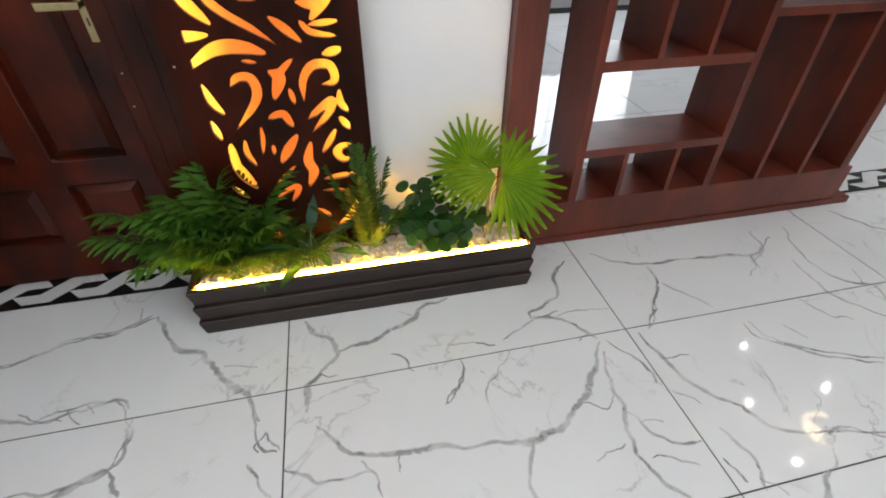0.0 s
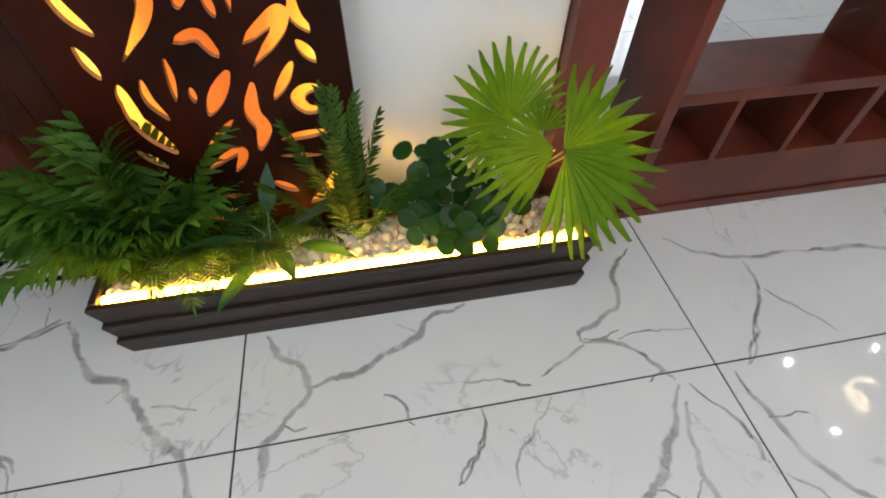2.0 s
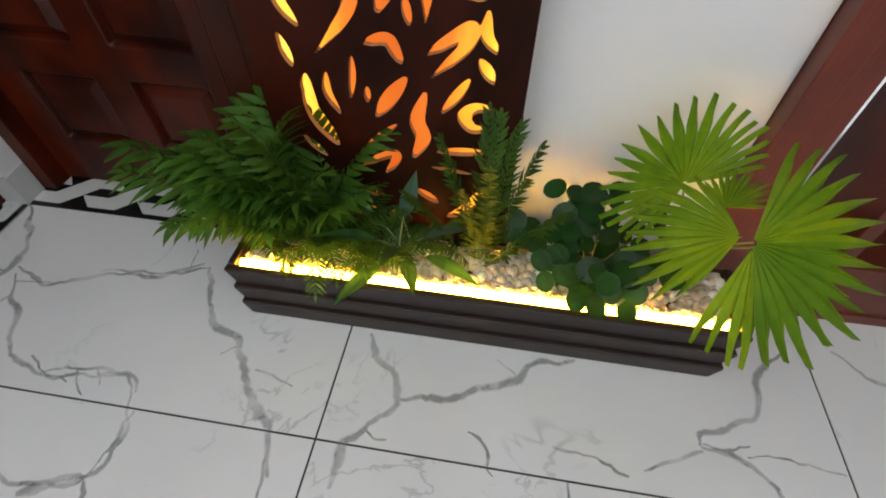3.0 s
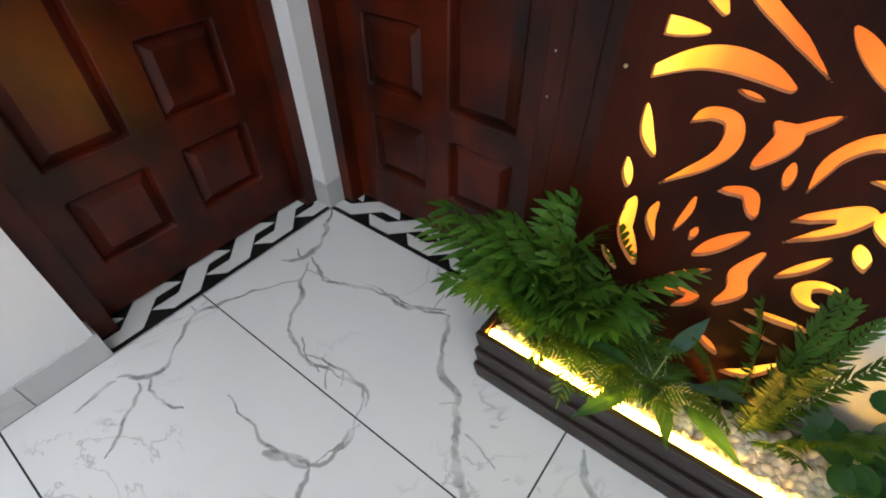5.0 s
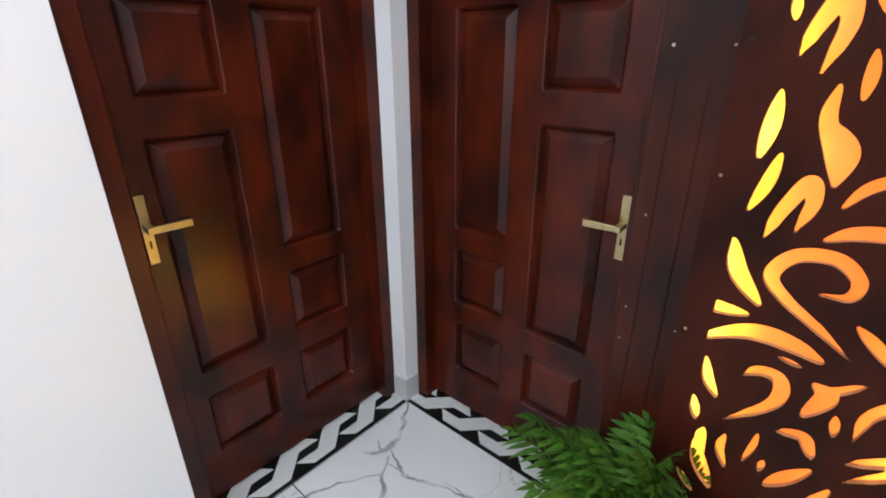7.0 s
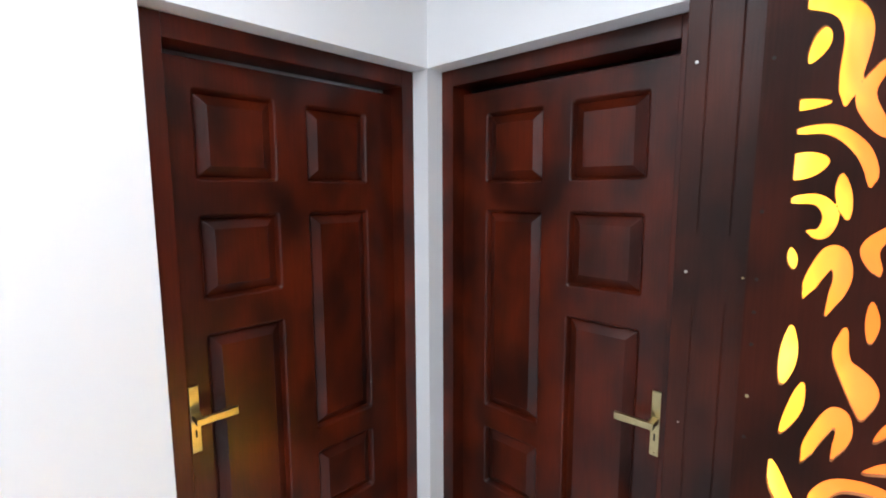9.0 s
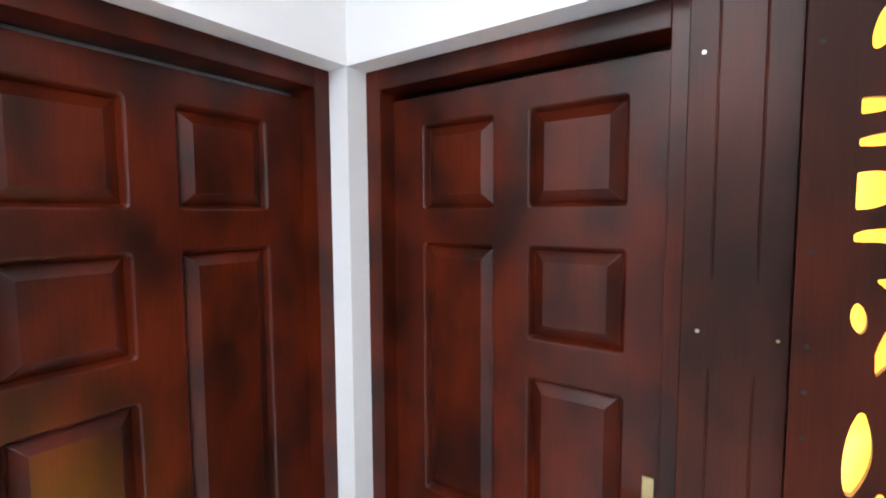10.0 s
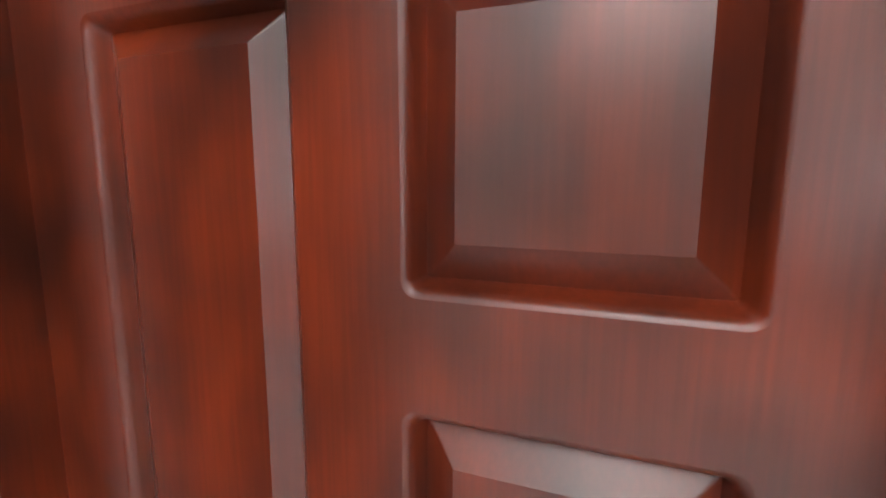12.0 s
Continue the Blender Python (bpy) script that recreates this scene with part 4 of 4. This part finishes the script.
# rims for the added ceiling panels
for x, y in ADDED_PANELS:
    pl = thing("added_panel_light", (x, y, H), "added flush white rectangular ceiling panel light, for highlights on the doors", "ceiling light", "ceiling panel lights")
    for x0, x1, y0, y1 in ((-.59, .59, -.39, -.355), (-.59, .59, .355, .39), (-.59, -.555, -.355, .355), (.555, .59, -.355, .355)):
        part("rim", box(bmesh.new(), x0, x1, y0, y1, -0.024, -0.0005, 0.003), FRAMEPAINT, pl)
ch = thing("ceiling_lamp", (5.25, -0.10, H), "curved warm glowing LED ceiling lamp with two loops", "ceiling light")
part("canopy", cyl(bmesh.new(), (0, 0, -0.03), (0, 0, -0.002), 0.09, n=24), FRAMEPAINT, ch)
for turn, rad in ((0.4, 0.115), (3.4, 0.085)):
    v, f = [], []
    tube(v, f, [Vector((rad * math.cos(turn + a * 0.16) + 0.05 * math.cos(turn), rad * math.sin(turn + a * 0.16), -0.16 + 0.004 * a)) for a in range(26)], 0.014, 0.014, 8)
    ob = new("led_loop", strip_mesh("led_loop", v, f, WARMGLOW))
    ob.parent = ch
    part("stem", cyl(bmesh.new(), (0.05 * math.cos(turn), 0, -0.15), (0, 0, -0.03), 0.004), BRASS, ch)


# ---------------------------------------------------------------- inlaid thresholds
def threshold(name, m, length, depth, phase, hand):
    """A black marble strip with a white interlaced band. x runs along the door, y into the opening."""
    t = tagged(new(name), "black marble threshold inlaid with a white interlaced band", "threshold", kind="structure")
    t.matrix_world = m
    part("base_strip", box(bmesh.new(), 0, length, -0.005, depth, -0.001, 0.0018), INLAYBLACK, t)
    pitch = 0.1995
    # one strand of the twist: along the near edge, slantwise across, along the far edge
    strand = ((-0.168, 0.064), (-0.118, 0.014), (-0.022, 0.014), (0.069, 0.104), (0.160, 0.104), (0.120, 0.155), (0.022, 0.155), (-0.070, 0.064))
    for i in range(-1, int(length / pitch) + 2):
        c = phase + i * pitch
        bm = bmesh.new()
        top = bm.faces.new([bm.verts.new((c + x * hand, y, 0.0028)) for x, y in strand])
        for x, out in ((0.001, -1), (length - 0.001, 1)):
            geom = bm.verts[:] + bm.edges[:] + bm.faces[:]
            bmesh.ops.bisect_plane(bm, geom=geom, plane_co=(x, 0, 0), plane_no=(out, 0, 0), clear_outer=True)
        if not bm.faces:
            bm.free()
            continue
        side = bmesh.ops.extrude_face_region(bm, geom=bm.faces[:])["geom"]
        for v in side:
            if isinstance(v, bmesh.types.BMVert):
                v.co.z = 0.001
        bmesh.ops.recalc_face_normals(bm, faces=bm.faces)
        part("inlay_piece", bm, INLAYWHITE, t)


threshold("threshold_north", pose(0.0, 0.0, 0.0), OPEN, 0.166, 0.126, 1)
threshold("threshold_west", Matrix(((0, -1, 0, 0), (-1, 0, 0, 0), (0, 0, 1, 0), (0, 0, 0, 1))), OPEN_W, 0.166, 0.166, -1)
threshold("threshold_hall", pose(3.97, 0.02, 0.0), 3.6, 0.166, 0.126, 1)


# ---------------------------------------------------------------- floor tiles and their veins
floor = structure("floor", [(-0.45, 8.2, -5.2, 4.7, -0.12, -0.0022)], GROUT, "polished white marble tile floor with grey veins")
PW, PD, GAP = 1.2, 0.6, 0.0050
bm = box(bmesh.new(), GAP / 2, PW - GAP / 2, GAP / 2, PD - GAP / 2, -0.010, 0.0)
tile_mesh = bpy.data.meshes.new("tile")
bm.to_mesh(tile_mesh)
bm.free()
tile_mesh.materials.append(TILE)
for i in range(-1, 7):
    for j in range(-8, 8):
        ob = new("tile", tile_mesh)
        ob.parent = floor
        ob.location = (0.008 + i * PW, -0.593 + j * PD, 0)

VV, VF, VC = [], [], []


def vein(w, *pts):
    """One printed vein: wanders about its line, swells and thins, with short side cracks."""
    rng = random.Random(int(pts[0][0] * 991 + pts[0][1] * 577 + len(pts) * 13))
    s = spline(pts, 9)
    off = rng.uniform(0, 90)
    tan = np.gradient(s, axis=0)
    nor = np.stack((-tan[:, 1], tan[:, 0]), 1) / (np.hypot(tan[:, 0], tan[:, 1])[:, None] + 1e-9)
    k, n = len(VV), len(s)
    for i in range(n):
        p = s[i] + nor[i] * (noise.noise(Vector((s[i][0] * 16, s[i][1] * 16, off))) * 0.018 + noise.noise(Vector((s[i][0] * 55, s[i][1] * 55, off))) * 0.006)
        e = min(1, 0.25 + 5 * min(i, n - 1 - i) / n)
        h = 0.56 * w * e * (0.62 + 0.75 * noise.noise(Vector((s[i][0] * 9, s[i][1] * 9, off + 7)))) + 0.0022
        for q, c in ((-1.0, 0.0), (-0.45, 0.45), (0.15 * math.sin(off), 0.62), (0.45, 0.45), (1.0, 0.0)):
            VV.append((p[0] + nor[i][0] * q * h, p[1] + nor[i][1] * q * h, 0.0005))
            VC.append(c)
    for i in range(n - 1):
        for j in range(4):
            a = k + i * 5 + j
            VF.append((a, a + 1, a + 6, a + 5))
    if w > 0.011:
        for _ in range(n // 26):
            i = rng.randrange(2, n - 2)
            d = nor[i] * rng.choice((-1, 1)) + tan[i] / (np.hypot(*tan[i]) + 1e-9) * rng.uniform(-.8, .8)
            e = s[i] + d * rng.uniform(0.04, 0.10)
            vein(0.004, tuple(s[i]), tuple((s[i] + e) / 2 + nor[i] * 0.008), tuple(e))


vein(0.035, (0.73, -0.16), (0.81, -0.31), (0.93, -0.39), (1.01, -0.51), (1.07, -0.57), (1.13, -0.69))
vein(0.013, (0.42, -0.22), (0.60, -0.20), (0.73, -0.16))
vein(0.028, (1.27, -0.30), (1.31, -0.38), (1.38, -0.46), (1.34, -0.53), (1.28, -0.60), (1.28, -0.69))
vein(0.026, (1.38, -0.46), (1.49, -0.45), (1.57, -0.41), (1.66, -0.37), (1.71, -0.33), (1.81, -0.30))
vein(0.018, (2.35, -0.18), (2.27, -0.27), (2.24, -0.37), (2.12, -0.43), (2.09, -0.47))
vein(0.020, (2.09, -0.47), (2.18, -0.49), (2.24, -0.55), (2.29, -0.61))
vein(0.008, (2.09, -0.47), (1.95, -0.54))
vein(0.014, (1.75, -0.53), (1.83, -0.54), (1.92, -0.56))
vein(0.005, (2.19, -0.47), (2.30, -0.47), (2.40, -0.48))
vein(0.016, (2.48, -0.16), (2.58, -0.25), (2.71, -0.28), (3.00, -0.30), (3.18, -0.32), (3.35, -0.23))
vein(0.008, (2.68, -0.29), (2.65, -0.41), (2.50, -0.61))
vein(0.006, (1.55, -0.53), (1.60, -0.56), (1.62, -0.61))
vein(0.010, (1.79, -0.59), (1.76, -0.68), (1.70, -0.76))
vein(0.009, (1.96, -0.60), (1.85, -0.71), (1.83, -0.78))
vein(0.013, (0.47, -0.54), (0.59, -0.52), (0.67, -0.52), (0.74, -0.58), (0.77, -0.68), (0.73, -0.76), (0.60, -0.78), (0.40, -0.76))
vein(0.006, (1.00, -0.45), (1.11, -0.48))
vein(0.026, (1.30, -0.74), (1.39, -0.84), (1.49, -0.88), (1.62, -0.88), (1.84, -0.92), (1.95, -0.92), (2.07, -0.87), (2.17, -0.78), (2.29, -0.63))
vein(0.019, (2.44, -0.62), (2.48, -0.81), (2.57, -0.94), (2.67, -1.06), (2.96, -1.13))
vein(0.010, (2.87, -0.66), (2.93, -0.78), (3.21, -0.92))
vein(0.016, (1.92, -0.93), (1.86, -1.06), (1.88, -1.16))
vein(0.009, (3.18, -0.32), (3.08, -0.45))
vein(0.009, (3.32, -0.39), (3.31, -0.60), (3.41, -0.75))
vein(0.009, (1.11, -0.63), (1.14, -0.77), (1.19, -0.80))
vein(0.019, (3.80, -0.10), (3.89, -0.26), (3.98, -0.31))
vein(0.030, (0.01, -0.01), (0.13, -0.17), (0.15, -0.27), (0.09, -0.33))
vein(0.018, (0.16, -0.26), (0.30, -0.29), (0.43, -0.24), (0.59, -0.21), (0.71, -0.15))
vein(0.015, (0.17, -0.28), (0.28, -0.40), (0.36, -0.51), (0.48, -0.54), (0.66, -0.53))
vein(0.018, (0.22, -0.34), (0.08, -0.58), (0.09, -0.70), (0.17, -0.82), (0.14, -0.89), (0.10, -0.93))
vein(0.014, (0.18, -0.86), (0.28, -0.89), (0.34, -0.86))
vein(0.010, (0.16, -0.90), (0.23, -0.95), (0.30, -1.06))
vein(0.014, (0.10, -0.93), (0.10, -1.00), (0.11, -1.05))
vein(0.016, (0.45, -1.10), (0.62, -0.98), (0.72, -0.92), (0.80, -1.05))
vein(0.022, (2.75, -1.15), (2.60, -1.30), (2.64, -1.52), (2.50, -1.70))
vein(0.014, (1.95, -1.25), (1.80, -1.40), (1.55, -1.45), (1.42, -1.62))
vein(0.018, (3.55, -0.70), (3.72, -0.86), (3.70, -1.05), (3.95, -1.15))
vein(0.030, (0.61, -0.80), (0.69, -0.76), (0.73, -0.74))
vein(0.026, (0.73, -0.74), (0.76, -0.79), (0.78, -0.84))
vein(0.013, (0.73, -0.74), (0.76, -0.68), (0.75, -0.60))
vein(0.008, (0.41, -0.51), (0.48, -0.54), (0.55, -0.56))
vein(0.010, (0.61, -0.53), (0.66, -0.52), (0.70, -0.52), (0.73, -0.56))
vein(0.016, (1.11, -0.82), (1.14, -0.87), (1.18, -0.93))
vein(0.010, (1.21, -0.85), (1.27, -0.89), (1.32, -0.91), (1.45, -0.92))
vein(0.010, (1.42, -0.88), (1.46, -0.94), (1.46, -0.99))
vein(0.006, (1.15, -0.73), (1.13, -0.77), (1.14, -0.79))
vein(0.008, (1.15, -0.73), (1.17, -0.77), (1.19, -0.80))
vein(0.020, (2.28, -0.67), (2.24, -0.78), (2.23, -0.89), (2.20, -0.97), (2.21, -1.08), (2.27, -1.18))
vein(0.013, (2.24, -0.90), (2.27, -0.98), (2.34, -1.03), (2.40, -1.03))
vein(0.009, (2.31, -0.63), (2.37, -0.72), (2.38, -0.79), (2.38, -0.83))
vein(0.016, (2.48, -1.01), (2.50, -1.08), (2.51, -1.14), (2.48, -1.20))
vein(0.016, (2.78, -1.10), (2.86, -1.10), (2.95, -1.14))
vein(0.011, (2.85, -0.66), (2.87, -0.74), (2.96, -0.82), (3.09, -0.88), (3.19, -0.93))
vein(0.007, (2.99, -0.70), (3.00, -0.73), (3.02, -0.78))
vein(0.007, (3.15, -0.60), (3.18, -0.67), (3.27, -0.74))
vein(0.012, (3.48, -0.17), (3.39, -0.37), (3.42, -0.54), (3.52, -0.60), (3.49, -0.68))
vein(0.008, (2.42, -0.86), (2.45, -0.89), (2.48, -0.93))
vein(0.009, (2.07, -1.03), (2.13, -1.01), (2.18, -1.00))
vein(0.006, (2.23, -1.06), (2.30, -1.07), (2.35, -1.10))
vein(0.006, (2.42, -1.10), (2.44, -1.13), (2.45, -1.17))
vein(0.009, (2.69, -0.31), (2.63, -0.45), (2.49, -0.61))
vein(0.006, (2.68, -0.40), (2.73, -0.47), (2.79, -0.57))
vein(0.007, (1.79, -0.61), (1.79, -0.65), (1.75, -0.71), (1.70, -0.75))
vein(0.007, (3.30, -0.17), (3.25, -0.29), (3.15, -0.37))
vein_mesh = strip_mesh("marble_veins", VV, VF, VEIN)
vein_mesh.attributes.new("core", "FLOAT", "POINT").data.foreach_set("value", VC)
veins = new("marble_veins", vein_mesh)
veins.parent = floor
tagged(veins, "soft grey veins of the marble tiles", kind="stuff")
